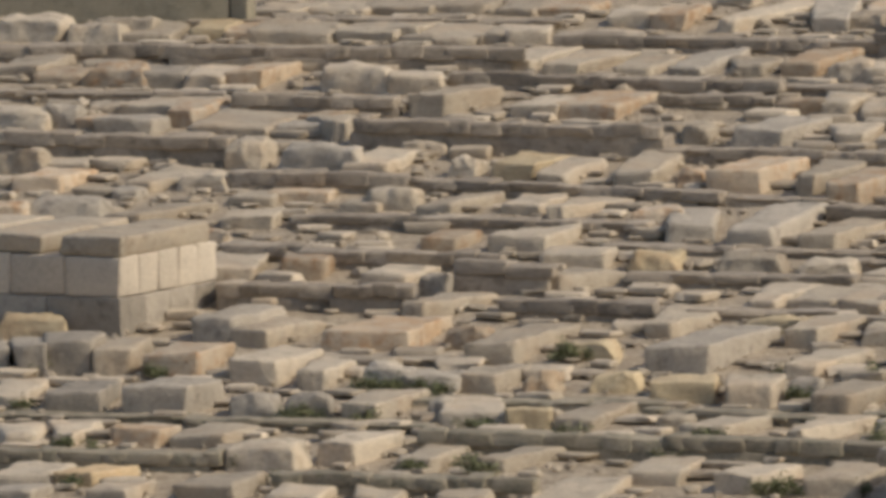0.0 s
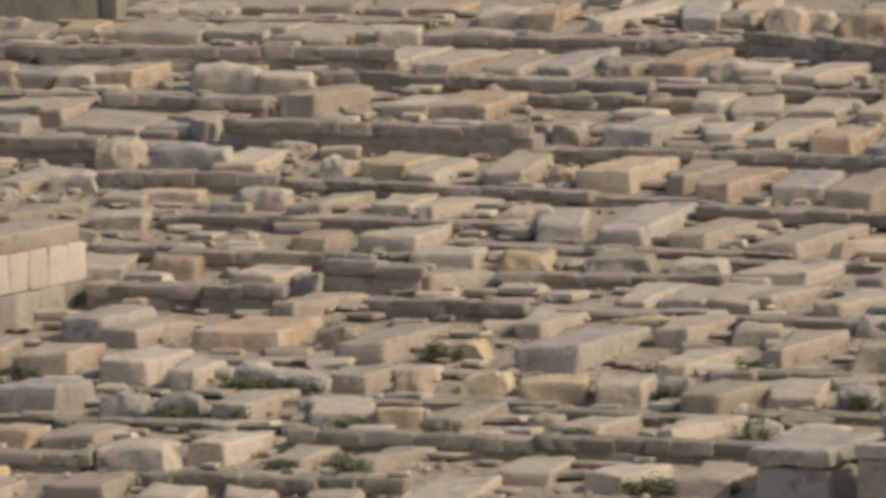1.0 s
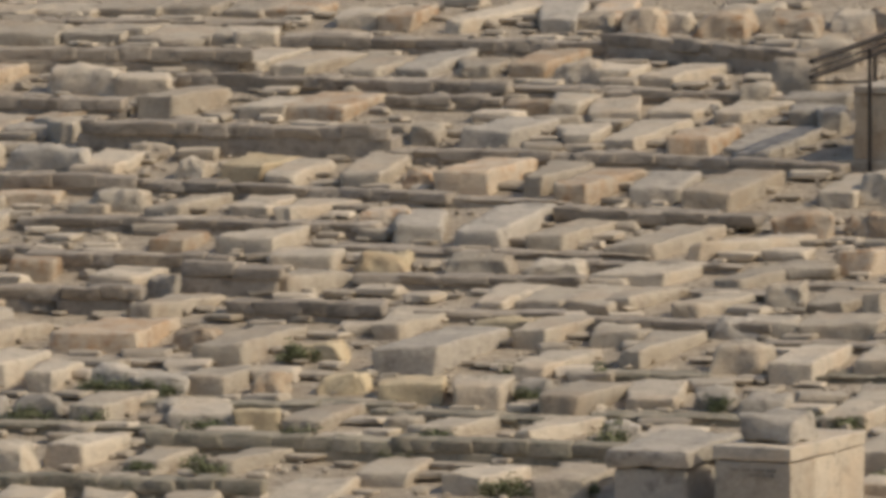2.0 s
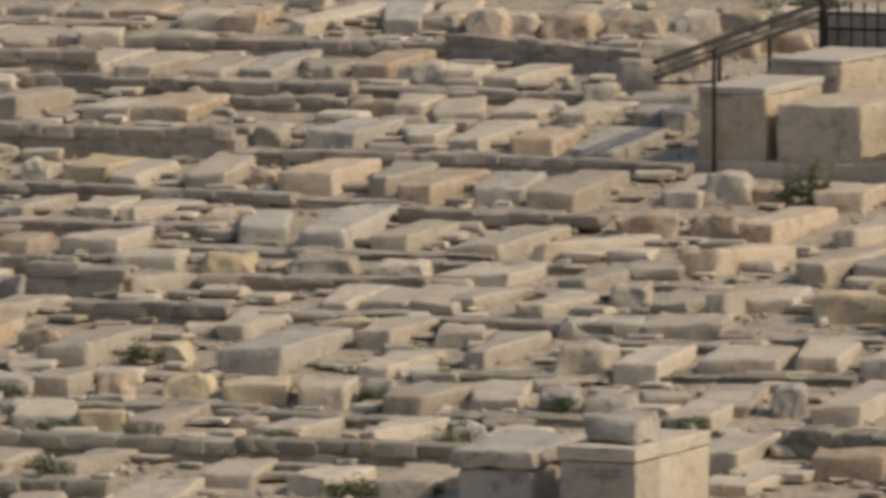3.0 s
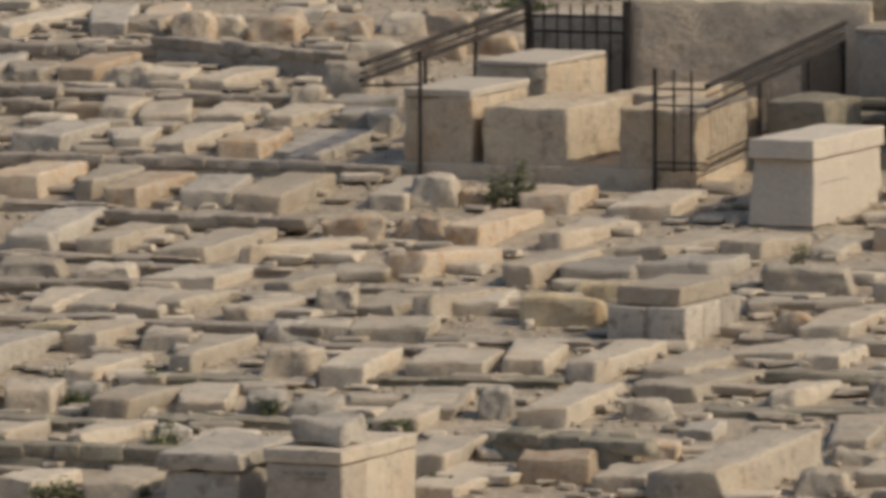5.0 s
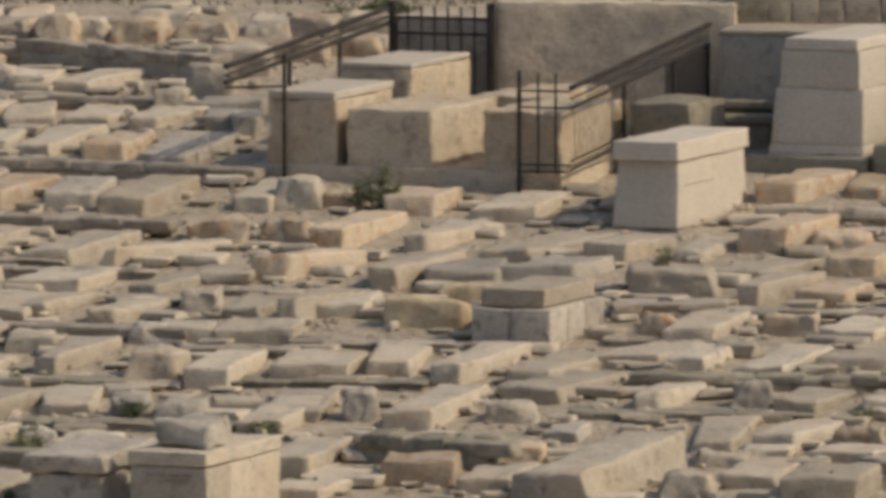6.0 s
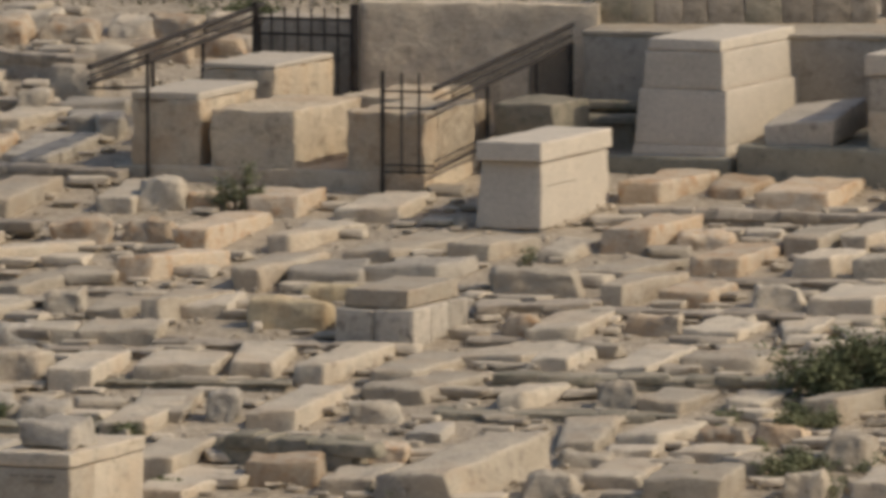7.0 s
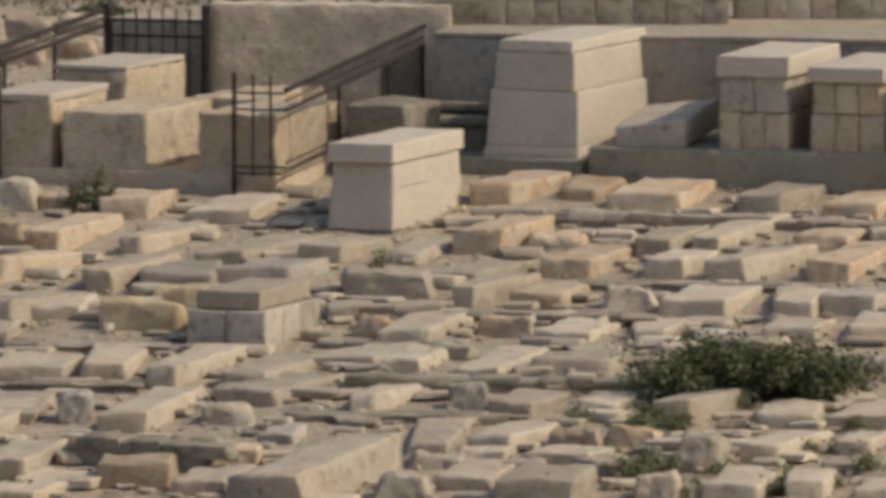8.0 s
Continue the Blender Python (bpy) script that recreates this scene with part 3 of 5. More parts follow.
boulder(2.46, 201.58, 0.52, 0.59, 0.16, -9, 0.0, CREAM)
slab(-6.04, 201.57, 0.46, 1.19, 0.14, -1, 0.3, CREAM, 0.01)
boulder(1.92, 201.45, 0.76, 0.71, 0.22, -9, 0.0, WARM)
boulder(1.31, 201.06, 0.76, 0.82, 0.19, -9, 0.0, WARM)
boulder(0.53, 199.92, 0.82, 1.00, 0.33, -9, 0.0, CREAM)
slab(-6.12, 199.88, 0.46, 1.46, 0.07, -12, 3.4, CREAM, 0.17)
slab(-5.58, 199.55, 0.42, 1.40, 0.10, -13, 2.3, CREAM, 0.31)
slab(-4.71, 199.47, 0.43, 1.40, 0.06, -11, 3.7, CREAM, 0.16)
slab(-4.11, 199.45, 0.43, 1.56, 0.06, -12, 4.0, GREY, 0.18)
slab(-3.30, 199.39, 0.36, 0.95, 0.11, -7, 0.6, CREAM, 0.10)
slab(-2.74, 199.38, 0.46, 1.60, 0.14, -10, 1.1, WARM, 0.14)
boulder(-2.23, 198.96, 0.57, 0.80, 0.19, -9, 0.0, CREAM)
slab(-12.10, 198.93, 0.56, 1.45, 0.12, -10, 1.1, CREAM, 0.14)
slab(-1.76, 198.87, 0.49, 1.06, 0.15, -6, 0.0, CREAM, 0.08)
slab(-1.21, 198.69, 0.45, 1.43, 0.12, -13, 1.4, CREAM, 0.27)
slab(-11.55, 198.58, 0.55, 0.96, 0.09, -5, 2.0, WARM, 0.07)
boulder(-10.95, 198.48, 0.78, 0.69, 0.22, -9, 0.0, WARM)
slab(-9.27, 198.41, 0.43, 1.44, 0.15, -10, 0.6, WARM, 0.14)
slab(-10.27, 198.41, 0.55, 1.39, 0.15, -1, 0.0, GREY, 0.02)
slab(-9.74, 198.31, 0.49, 1.24, 0.14, -5, 0.6, CREAM, 0.08)
boulder(0.32, 198.14, 0.65, 0.80, 0.37, -9, 0.0, CREAM)
boulder(-8.16, 198.11, 0.92, 0.57, 0.29, -9, 0.0, CREAM)
slab(-7.33, 197.91, 0.62, 0.69, 0.20, -1, 0.0, CREAM, 0.01)
boulder(-0.01, 197.13, 0.36, 0.50, 0.21, -9, 0.0, CREAM)
slab(0.50, 197.10, 0.72, 0.86, 0.10, -4, 0.9, GREY, 0.05)
boulder(-2.86, 196.65, 0.75, 0.56, 0.16, -9, 0.0, WARM)
slab(-2.24, 196.55, 0.32, 1.26, 0.11, -9, 1.4, CREAM, 0.13)
slab(-9.55, 196.50, 0.32, 0.74, 0.08, -6, 1.7, WARM, 0.08)
boulder(-10.83, 196.38, 0.53, 0.67, 0.09, -9, 0.0, CREAM)
slab(-10.40, 196.34, 0.89, 1.19, 0.11, -9, 1.4, CREAM, 0.13)
slab(-5.85, 196.31, 0.56, 1.26, 0.12, -11, 1.1, CREAM, 0.15)
slab(-7.01, 196.29, 0.41, 1.47, 0.24, -13, 0.0, CREAM, 0.24)
slab(-5.37, 196.24, 0.76, 1.87, 0.13, -8, 1.7, WARM, 0.11)
slab(-1.13, 196.22, 0.57, 1.19, 0.10, -10, 1.4, CREAM, 0.14)
boulder(-1.71, 196.21, 0.43, 0.83, 0.13, -9, 0.0, CREAM)
slab(-1.75, 196.14, 0.55, 1.28, 0.09, -1, 2.6, CREAM, 0.02)
slab(-0.30, 195.88, 0.28, 1.50, 0.12, -13, 1.4, CREAM, 0.22)
slab(0.60, 195.87, 0.33, 1.03, 0.15, -9, 0.0, GREY, 0.12)
slab(-8.33, 195.68, 0.36, 0.85, 0.08, -13, 1.7, WARM, 0.24)
slab(-9.78, 195.51, 0.30, 1.71, 0.16, -7, 0.9, WARM, 0.10)
boulder(-11.24, 195.47, 0.47, 0.77, 0.23, -9, 0.0, GREY)
boulder(-11.89, 195.34, 0.74, 0.88, 0.20, -9, 0.0, CREAM)
slab(-10.83, 195.25, 0.42, 0.77, 0.09, -6, 1.4, WARM, 0.09)
slab(0.89, 195.18, 0.33, 0.75, 0.24, -2, 0.0, GREY, 0.03)
slab(-9.56, 194.83, 1.01, 1.50, 0.10, -7, 2.6, CREAM, 0.10)
slab(-8.52, 194.82, 0.69, 0.89, 0.10, -6, 0.6, GREY, 0.09)
slab(-10.64, 194.79, 0.68, 1.01, 0.17, -8, 0.0, GREY, 0.12)
slab(-7.84, 194.38, 0.20, 1.15, 0.21, -1, 0.0, CREAM, 0.01)
boulder(-3.87, 194.37, 0.39, 0.65, 0.18, -9, 0.0, CREAM)
slab(-3.22, 194.24, 0.58, 1.72, 0.19, -11, 0.0, GREY, 0.16)
slab(-2.08, 194.09, 0.41, 1.31, 0.16, -4, 0.0, CREAM, 0.06)
slab(-1.63, 193.93, 0.42, 2.00, 0.11, -11, 2.9, CREAM, 0.16)
slab(-0.20, 193.65, 0.74, 1.79, 0.08, -7, 3.4, GREY, 0.10)
slab(-0.88, 193.64, 0.50, 1.49, 0.17, -8, 0.0, WARM, 0.12)
boulder(-7.06, 193.43, 0.58, 0.75, 0.14, -9, 0.0, CREAM)
slab(-0.04, 193.27, 0.41, 2.11, 0.08, -10, 3.4, GREY, 0.14)
boulder(-9.00, 192.55, 0.49, 0.64, 0.29, -9, 0.0, CREAM)
boulder(-8.38, 192.29, 0.94, 0.50, 0.31, -9, 0.0, GREY)
slab(-11.18, 192.26, 0.60, 0.75, 0.07, -4, 2.3, CREAM, 0.06)
boulder(-11.69, 192.11, 0.63, 0.50, 0.20, -9, 0.0, CREAM)
slab(-7.68, 192.10, 0.54, 1.48, 0.11, -9, 2.0, CREAM, 0.13)
boulder(-6.43, 191.92, 0.42, 0.50, 0.21, -9, 0.0, CREAM)
slab(-5.97, 191.85, 0.51, 1.44, 0.13, -10, 1.1, OCHRE, 0.14)
slab(-5.38, 191.37, 0.31, 1.65, 0.12, -10, 2.0, CREAM, 0.14)
boulder(-3.83, 191.33, 0.37, 0.63, 0.18, -9, 0.0, WARM)
slab(-4.53, 191.27, 0.45, 2.23, 0.17, -6, 2.0, CREAM, 0.09)
slab(7.80, 190.99, 0.41, 1.15, 0.09, -12, 2.0, WARM, 0.17)
boulder(-9.51, 190.96, 0.67, 0.50, 0.19, -9, 0.0, CREAM)
slab(-3.47, 190.92, 0.62, 1.94, 0.23, -9, 0.0, WARM, 0.14)
slab(-10.11, 190.91, 0.35, 1.49, 0.07, -13, 3.4, CREAM, 0.32)
slab(-11.33, 190.86, 0.55, 1.29, 0.13, -9, 0.6, WARM, 0.13)
slab(6.75, 190.62, 0.48, 1.84, 0.21, -13, 0.0, WARM, 0.21)
slab(-2.48, 190.52, 0.26, 2.10, 0.25, -10, 0.0, CREAM, 0.14)
slab(-10.21, 190.38, 0.34, 0.72, 0.08, -7, 1.4, GREY, 0.10)
boulder(1.85, 190.27, 0.48, 0.50, 0.17, -9, 0.0, WARM)
slab(-8.38, 190.26, 0.69, 0.65, 0.08, -3, 0.9, WARM, 0.05)
slab(-1.23, 190.23, 0.52, 1.80, 0.18, -5, 0.6, GREY, 0.07)
boulder(1.32, 190.20, 0.56, 0.62, 0.32, -9, 0.0, CREAM)
slab(-2.08, 190.14, 0.36, 2.08, 0.23, -10, 0.0, WARM, 0.14)
slab(8.30, 190.14, 0.88, 2.22, 0.17, -9, 1.7, WARM, 0.13)
slab(0.89, 190.09, 0.44, 2.06, 0.15, -8, 1.4, CREAM, 0.12)
slab(9.75, 190.03, 0.56, 1.64, 0.18, -12, 0.0, CREAM, 0.18)
slab(-8.88, 189.94, 0.53, 0.65, 0.08, -5, 0.9, CREAM, 0.07)
slab(2.58, 189.80, 0.56, 1.11, 0.21, -10, 0.0, WARM, 0.14)
boulder(-7.31, 189.72, 0.67, 0.51, 0.19, -9, 0.0, CREAM)
slab(-0.66, 189.67, 0.55, 2.23, 0.22, -9, 2.0, CREAM, 0.13)
slab(10.72, 189.63, 0.65, 1.41, 0.13, -10, 1.1, WARM, 0.15)
slab(-7.56, 189.50, 0.40, 0.66, 0.07, -8, 2.0, CREAM, 0.11)
slab(3.57, 189.44, 0.77, 1.60, 0.12, -8, 1.7, CREAM, 0.11)
slab(-5.74, 189.43, 0.48, 1.12, 0.07, -8, 3.1, CREAM, 0.12)
slab(-6.69, 189.30, 0.39, 1.44, 0.09, -13, 2.3, CREAM, 0.23)
slab(-5.24, 189.12, 0.24, 1.10, 0.11, -13, 1.1, CREAM, 0.41)
boulder(-11.09, 188.88, 0.91, 0.61, 0.25, -9, 0.0, GREY)
boulder(-4.27, 188.84, 0.62, 0.50, 0.16, -9, 0.0, WARM)
boulder(-11.49, 188.79, 0.42, 0.50, 0.21, -9, 0.0, WARM)
slab(-8.87, 188.40, 0.59, 0.99, 0.12, -4, 0.3, CREAM, 0.05)
slab(-10.20, 188.40, 0.40, 1.54, 0.12, -13, 1.4, CREAM, 0.35)
boulder(1.08, 188.17, 0.59, 0.50, 0.16, -9, 0.0, WARM)
boulder(0.33, 188.10, 0.71, 0.50, 0.22, -9, 0.0, WARM)
boulder(1.37, 188.08, 0.39, 0.50, 0.22, -9, 0.0, WARM)
slab(11.17, 187.78, 0.37, 1.00, 0.12, -8, 0.3, CREAM, 0.11)
slab(-3.86, 187.48, 0.54, 1.92, 0.21, -1, 0.0, GREY, 0.01)
slab(10.31, 187.47, 0.58, 1.05, 0.14, -8, 0.0, WARM, 0.11)
boulder(7.31, 187.41, 0.71, 0.80, 0.16, -9, 0.0, WARM)
slab(1.71, 187.36, 0.43, 2.20, 0.26, -11, 0.3, WARM, 0.16)
slab(6.48, 187.29, 0.55, 1.73, 0.26, -12, 0.0, WARM, 0.18)
slab(9.17, 187.29, 0.25, 2.23, 0.15, -13, 1.7, CREAM, 0.20)
slab(2.76, 187.26, 0.24, 1.92, 0.19, -13, 0.0, CREAM, 0.25)
boulder(-9.15, 187.23, 0.45, 0.50, 0.15, -9, 0.0, WARM)
slab(-3.20, 187.15, 0.56, 2.26, 0.19, -8, 2.3, GREY, 0.12)
slab(8.51, 187.12, 0.43, 1.53, 0.19, -10, 0.0, CREAM, 0.14)
slab(-6.57, 186.90, 0.41, 1.12, 0.10, -9, 1.7, WARM, 0.13)
slab(4.74, 186.87, 0.48, 0.98, 0.17, -13, 0.0, CREAM, 0.38)
slab(-2.35, 186.79, 0.38, 2.18, 0.20, -11, 0.3, CREAM, 0.16)
slab(-5.80, 186.78, 0.65, 1.43, 0.17, -9, 0.0, CREAM, 0.14)
slab(3.63, 186.78, 0.55, 1.67, 0.10, -13, 2.3, CREAM, 0.38)
slab(5.76, 186.72, 0.34, 1.37, 0.10, -12, 1.7, CREAM, 0.17)
slab(-1.51, 186.46, 0.58, 2.06, 0.14, -12, 1.7, CREAM, 0.18)
slab(-0.61, 186.35, 0.20, 1.57, 0.17, -13, 0.0, CREAM, 0.66)
slab(7.38, 185.70, 0.58, 1.98, 0.19, -10, 0.3, WARM, 0.14)
boulder(-4.23, 185.68, 0.59, 0.50, 0.17, -9, 0.0, OCHRE)
slab(-5.22, 185.61, 0.77, 1.00, 0.17, -3, 0.0, CREAM, 0.04)
slab(8.50, 185.57, 0.45, 1.22, 0.20, -12, 0.0, CREAM, 0.18)
slab(1.04, 185.55, 0.43, 1.32, 0.23, -13, 0.0, WARM, 0.48)
boulder(-3.29, 185.47, 0.78, 0.50, 0.16, -9, 0.0, CREAM)
slab(10.30, 185.42, 0.49, 2.16, 0.20, -11, 0.6, WARM, 0.16)
slab(9.16, 185.41, 0.51, 1.88, 0.23, -13, 0.0, CREAM, 0.26)
slab(6.09, 185.36, 0.54, 1.20, 0.10, -13, 1.7, CREAM, 0.44)
slab(3.83, 185.28, 0.82, 1.22, 0.18, -13, 0.0, GREY, 0.19)
boulder(-2.32, 185.23, 0.61, 0.50, 0.16, -9, 0.0, CREAM)
slab(-8.06, 185.03, 0.55, 0.78, 0.20, -2, 0.0, WARM, 0.02)
slab(2.95, 184.98, 0.79, 1.42, 0.16, -4, 0.0, GREY, 0.06)
slab(-8.78, 184.94, 0.40, 1.32, 0.10, -4, 2.0, CREAM, 0.05)
slab(-1.65, 184.94, 0.85, 1.12, 0.08, -13, 2.6, CREAM, 0.27)
slab(2.34, 184.85, 0.31, 2.11, 0.22, -12, 0.0, CREAM, 0.17)
slab(-7.15, 184.79, 0.53, 1.17, 0.09, -12, 2.0, CREAM, 0.17)
slab(-0.30, 184.63, 0.36, 1.66, 0.08, -13, 3.1, CREAM, 0.40)
boulder(5.10, 184.47, 1.08, 0.50, 0.28, -9, 0.0, CREAM)
slab(-5.18, 184.18, 0.30, 0.96, 0.18, -13, 0.0, CREAM, 0.47)
boulder(3.01, 184.18, 0.93, 0.50, 0.16, -9, 0.0, OCHRE)
slab(6.97, 183.76, 0.56, 1.42, 0.14, -9, 0.6, WARM, 0.14)
slab(6.33, 183.75, 0.26, 1.54, 0.22, -13, 0.0, CREAM, 0.30)
boulder(-6.52, 183.65, 0.39, 0.50, 0.27, -9, 0.0, GREY)
boulder(0.24, 183.53, 0.47, 0.50, 0.21, -9, 0.0, CREAM)
boulder(7.91, 183.44, 0.70, 0.57, 0.23, -9, 0.0, CREAM)
slab(10.37, 183.31, 0.57, 1.17, 0.17, -12, 0.0, GREY, 0.17)
slab(8.56, 183.23, 0.80, 1.70, 0.16, -8, 0.9, CREAM, 0.12)
slab(-2.88, 183.21, 0.30, 1.61, 0.07, -13, 3.7, CREAM, 0.18)
slab(-2.45, 183.21, 0.52, 1.15, 0.06, -13, 3.4, CREAM, 0.20)
slab(-1.51, 183.20, 0.30, 1.41, 0.11, -13, 1.4, CREAM, 0.28)
slab(1.76, 183.14, 0.52, 1.35, 0.11, -5, 1.7, CREAM, 0.07)
slab(0.70, 183.11, 0.47, 1.09, 0.09, -11, 2.3, CREAM, 0.16)
slab(-8.31, 183.00, 0.28, 1.18, 0.09, -13, 2.0, CREAM, 0.27)
slab(-1.92, 182.99, 0.52, 1.37, 0.09, -10, 2.6, CREAM, 0.14)
slab(9.80, 182.85, 0.45, 1.67, 0.21, -6, 0.0, CREAM, 0.08)
slab(-0.77, 182.85, 0.35, 1.17, 0.11, -13, 0.9, CREAM, 0.36)
slab(1.30, 182.80, 0.25, 1.52, 0.21, -13, 0.0, CREAM, 0.32)
slab(-6.62, 182.53, 0.30, 1.30, 0.13, -13, 0.9, CREAM, 0.34)
boulder(2.40, 182.38, 0.98, 0.50, 0.34, -9, 0.0, OCHRE)
boulder(6.56, 181.99, 0.60, 0.50, 0.18, -9, 0.0, WARM)
boulder(5.25, 181.77, 0.36, 0.50, 0.22, -9, 0.0, WARM)
boulder(-2.95, 181.75, 0.76, 0.50, 0.12, -9, 0.0, OCHRE)
slab(7.18, 181.64, 0.64, 1.27, 0.10, -11, 1.7, CREAM, 0.15)
slab(8.21, 181.60, 0.30, 1.10, 0.10, -10, 1.4, CREAM, 0.15)
slab(10.53, 181.55, 0.51, 1.62, 0.14, -5, 1.1, CREAM, 0.08)
boulder(-0.37, 181.49, 0.59, 0.50, 0.17, -9, 0.0, GREY)
slab(0.14, 181.46, 0.49, 0.94, 0.15, -2, 0.0, CREAM, 0.02)
slab(9.62, 181.44, 0.57, 1.30, 0.14, -7, 0.3, CREAM, 0.11)
slab(0.63, 181.42, 0.81, 1.08, 0.15, -6, 0.0, CREAM, 0.08)
slab(-1.60, 181.33, 0.45, 0.90, 0.11, -6, 0.3, CREAM, 0.09)
slab(-3.97, 181.33, 0.30, 1.66, 0.16, -12, 0.6, CREAM, 0.17)
slab(5.47, 181.30, 0.57, 2.14, 0.17, -8, 1.1, CREAM, 0.11)
boulder(-10.97, 181.17, 0.80, 0.50, 0.25, -9, 0.0, OCHRE)
slab(-8.81, 181.08, 0.44, 1.30, 0.24, -13, 0.0, GREY, 0.23)
slab(-1.62, 180.96, 0.52, 1.05, 0.11, -8, 0.9, CREAM, 0.11)
slab(-2.43, 180.83, 0.31, 1.68, 0.17, -12, 0.0, CREAM, 0.17)
slab(-8.38, 180.74, 0.45, 1.29, 0.18, -13, 0.0, CREAM, 0.21)
boulder(-6.11, 180.63, 0.52, 0.55, 0.18, -9, 0.0, WARM)
slab(-7.36, 180.42, 0.90, 1.89, 0.21, -7, 0.0, WARM, 0.11)
slab(4.57, 180.18, 0.84, 1.19, 0.07, -13, 2.9, CREAM, 0.52)
boulder(-4.85, 179.98, 0.68, 0.50, 0.17, -9, 0.0, OCHRE)
slab(5.42, 179.77, 0.45, 1.34, 0.08, -12, 2.9, CREAM, 0.17)
slab(-5.80, 179.73, 0.53, 2.17, 0.21, -9, 0.0, CREAM, 0.13)
slab(-1.30, 179.59, 0.25, 1.92, 0.17, -13, 0.9, CREAM, 0.18)
slab(7.01, 179.57, 0.89, 1.19, 0.13, -7, 0.0, CREAM, 0.11)
boulder(10.13, 179.43, 0.44, 0.50, 0.22, -9, 0.0, CREAM)
slab(6.18, 179.34, 0.51, 1.66, 0.10, -12, 2.6, CREAM, 0.17)
slab(-3.88, 179.30, 0.67, 2.23, 0.25, -11, 0.9, GREY, 0.15)
boulder(-0.37, 179.28, 0.71, 0.50, 0.29, -9, 0.0, CREAM)
boulder(10.57, 179.24, 0.49, 0.68, 0.23, -9, 0.0, CREAM)
slab(2.23, 179.18, 0.51, 2.01, 0.19, -5, 0.6, CREAM, 0.07)
slab(1.18, 179.11, 0.84, 1.57, 0.18, -5, 0.0, CREAM, 0.08)
slab(-10.90, 178.97, 0.27, 1.17, 0.25, 0, 0.0, GREY, -0.01)
slab(-10.25, 178.96, 0.48, 0.91, 0.34, -2, 0.0, GREY, 0.03)
slab(-9.74, 178.94, 0.38, 1.18, 0.27, -5, 0.0, CREAM, 0.07)
slab(-2.45, 178.89, 0.33, 1.58, 0.12, -13, 1.7, CREAM, 0.22)
slab(-10.57, 178.84, 0.31, 1.17, 0.31, -2, 0.0, GREY, 0.03)
slab(2.88, 178.84, 0.38, 2.18, 0.20, -13, 1.4, CREAM, 0.19)
slab(-9.22, 178.83, 0.53, 1.33, 0.22, -8, 0.0, WARM, 0.12)
slab(3.73, 178.76, 0.49, 1.92, 0.15, -11, 1.4, CREAM, 0.16)
slab(0.32, 178.63, 0.42, 1.86, 0.22, -9, 0.0, CREAM, 0.13)
slab(-8.30, 178.48, 0.52, 1.60, 0.23, -10, 0.0, CREAM, 0.14)
slab(-7.54, 178.16, 0.29, 1.57, 0.18, -8, 0.0, CREAM, 0.12)
boulder(-6.89, 178.01, 0.61, 0.50, 0.23, -9, 0.0, GREY)
boulder(-4.53, 177.99, 0.61, 0.53, 0.18, -9, 0.0, OCHRE)
slab(-5.84, 177.96, 0.41, 1.17, 0.17, -8, 0.0, CREAM, 0.11)
boulder(-6.46, 177.95, 0.66, 0.50, 0.19, -9, 0.0, GREY)
boulder(-5.20, 177.87, 0.39, 0.53, 0.22, -9, 0.0, WARM)
slab(3.62, 177.87, 0.69, 1.70, 0.14, -13, 1.1, CREAM, 0.23)
boulder(-2.41, 177.48, 0.38, 0.50, 0.22, -9, 0.0, GREY)
boulder(6.05, 177.44, 0.43, 0.50, 0.23, -9, 0.0, CREAM)
slab(-3.80, 177.33, 0.71, 0.88, 0.19, -0, 0.0, OCHRE, 0.01)
slab(5.02, 177.29, 0.31, 1.35, 0.17, -13, 0.0, CREAM, 0.21)
slab(7.43, 177.19, 0.43, 1.05, 0.09, -11, 2.0, CREAM, 0.15)
slab(6.51, 177.10, 0.44, 1.31, 0.13, -11, 0.6, CREAM, 0.16)
slab(-3.03, 177.08, 0.55, 1.13, 0.23, -2, 0.0, CREAM, 0.03)
slab(-1.22, 176.97, 0.54, 1.49, 0.13, -3, 1.4, CREAM, 0.04)
slab(-10.77, 176.87, 0.39, 1.46, 0.13, -5, 1.1, CREAM, 0.07)
boulder(-0.54, 176.86, 0.50, 0.50, 0.24, -9, 0.0, GREY)
slab(1.11, 176.72, 0.60, 1.54, 0.08, -5, 3.4, CREAM, 0.08)
boulder(1.93, 176.71, 0.36, 0.50, 0.29, -9, 0.0, GREY)
boulder(-0.04, 176.69, 0.57, 0.70, 0.19, -9, 0.0, GREY)
slab(-10.16, 176.65, 0.62, 1.38, 0.19, -3, 0.0, GREY, 0.05)
slab(-9.36, 176.63, 0.69, 0.94, 0.27, -13, 0.0, GREY, 0.21)
boulder(3.41, 176.61, 0.62, 0.50, 0.18, -9, 0.0, CREAM)
slab(-2.14, 176.55, 0.43, 1.83, 0.21, -11, 0.0, CREAM, 0.16)
boulder(-6.09, 176.50, 0.24, 0.50, 0.13, -9, 0.0, GREY)
boulder(-8.26, 176.47, 0.60, 0.52, 0.19, -9, 0.0, GREY)
slab(9.28, 176.33, 0.62, 1.12, 0.14, -5, 0.0, CREAM, 0.07)
slab(8.18, 176.30, 0.39, 1.49, 0.26, -13, 0.0, CREAM, 0.26)
slab(10.03, 176.27, 0.62, 1.41, 0.11, -10, 2.0, CREAM, 0.14)
boulder(-7.68, 176.21, 0.58, 0.50, 0.24, -9, 0.0, GREY)
slab(2.33, 176.18, 0.55, 2.25, 0.18, -10, 1.4, CREAM, 0.15)
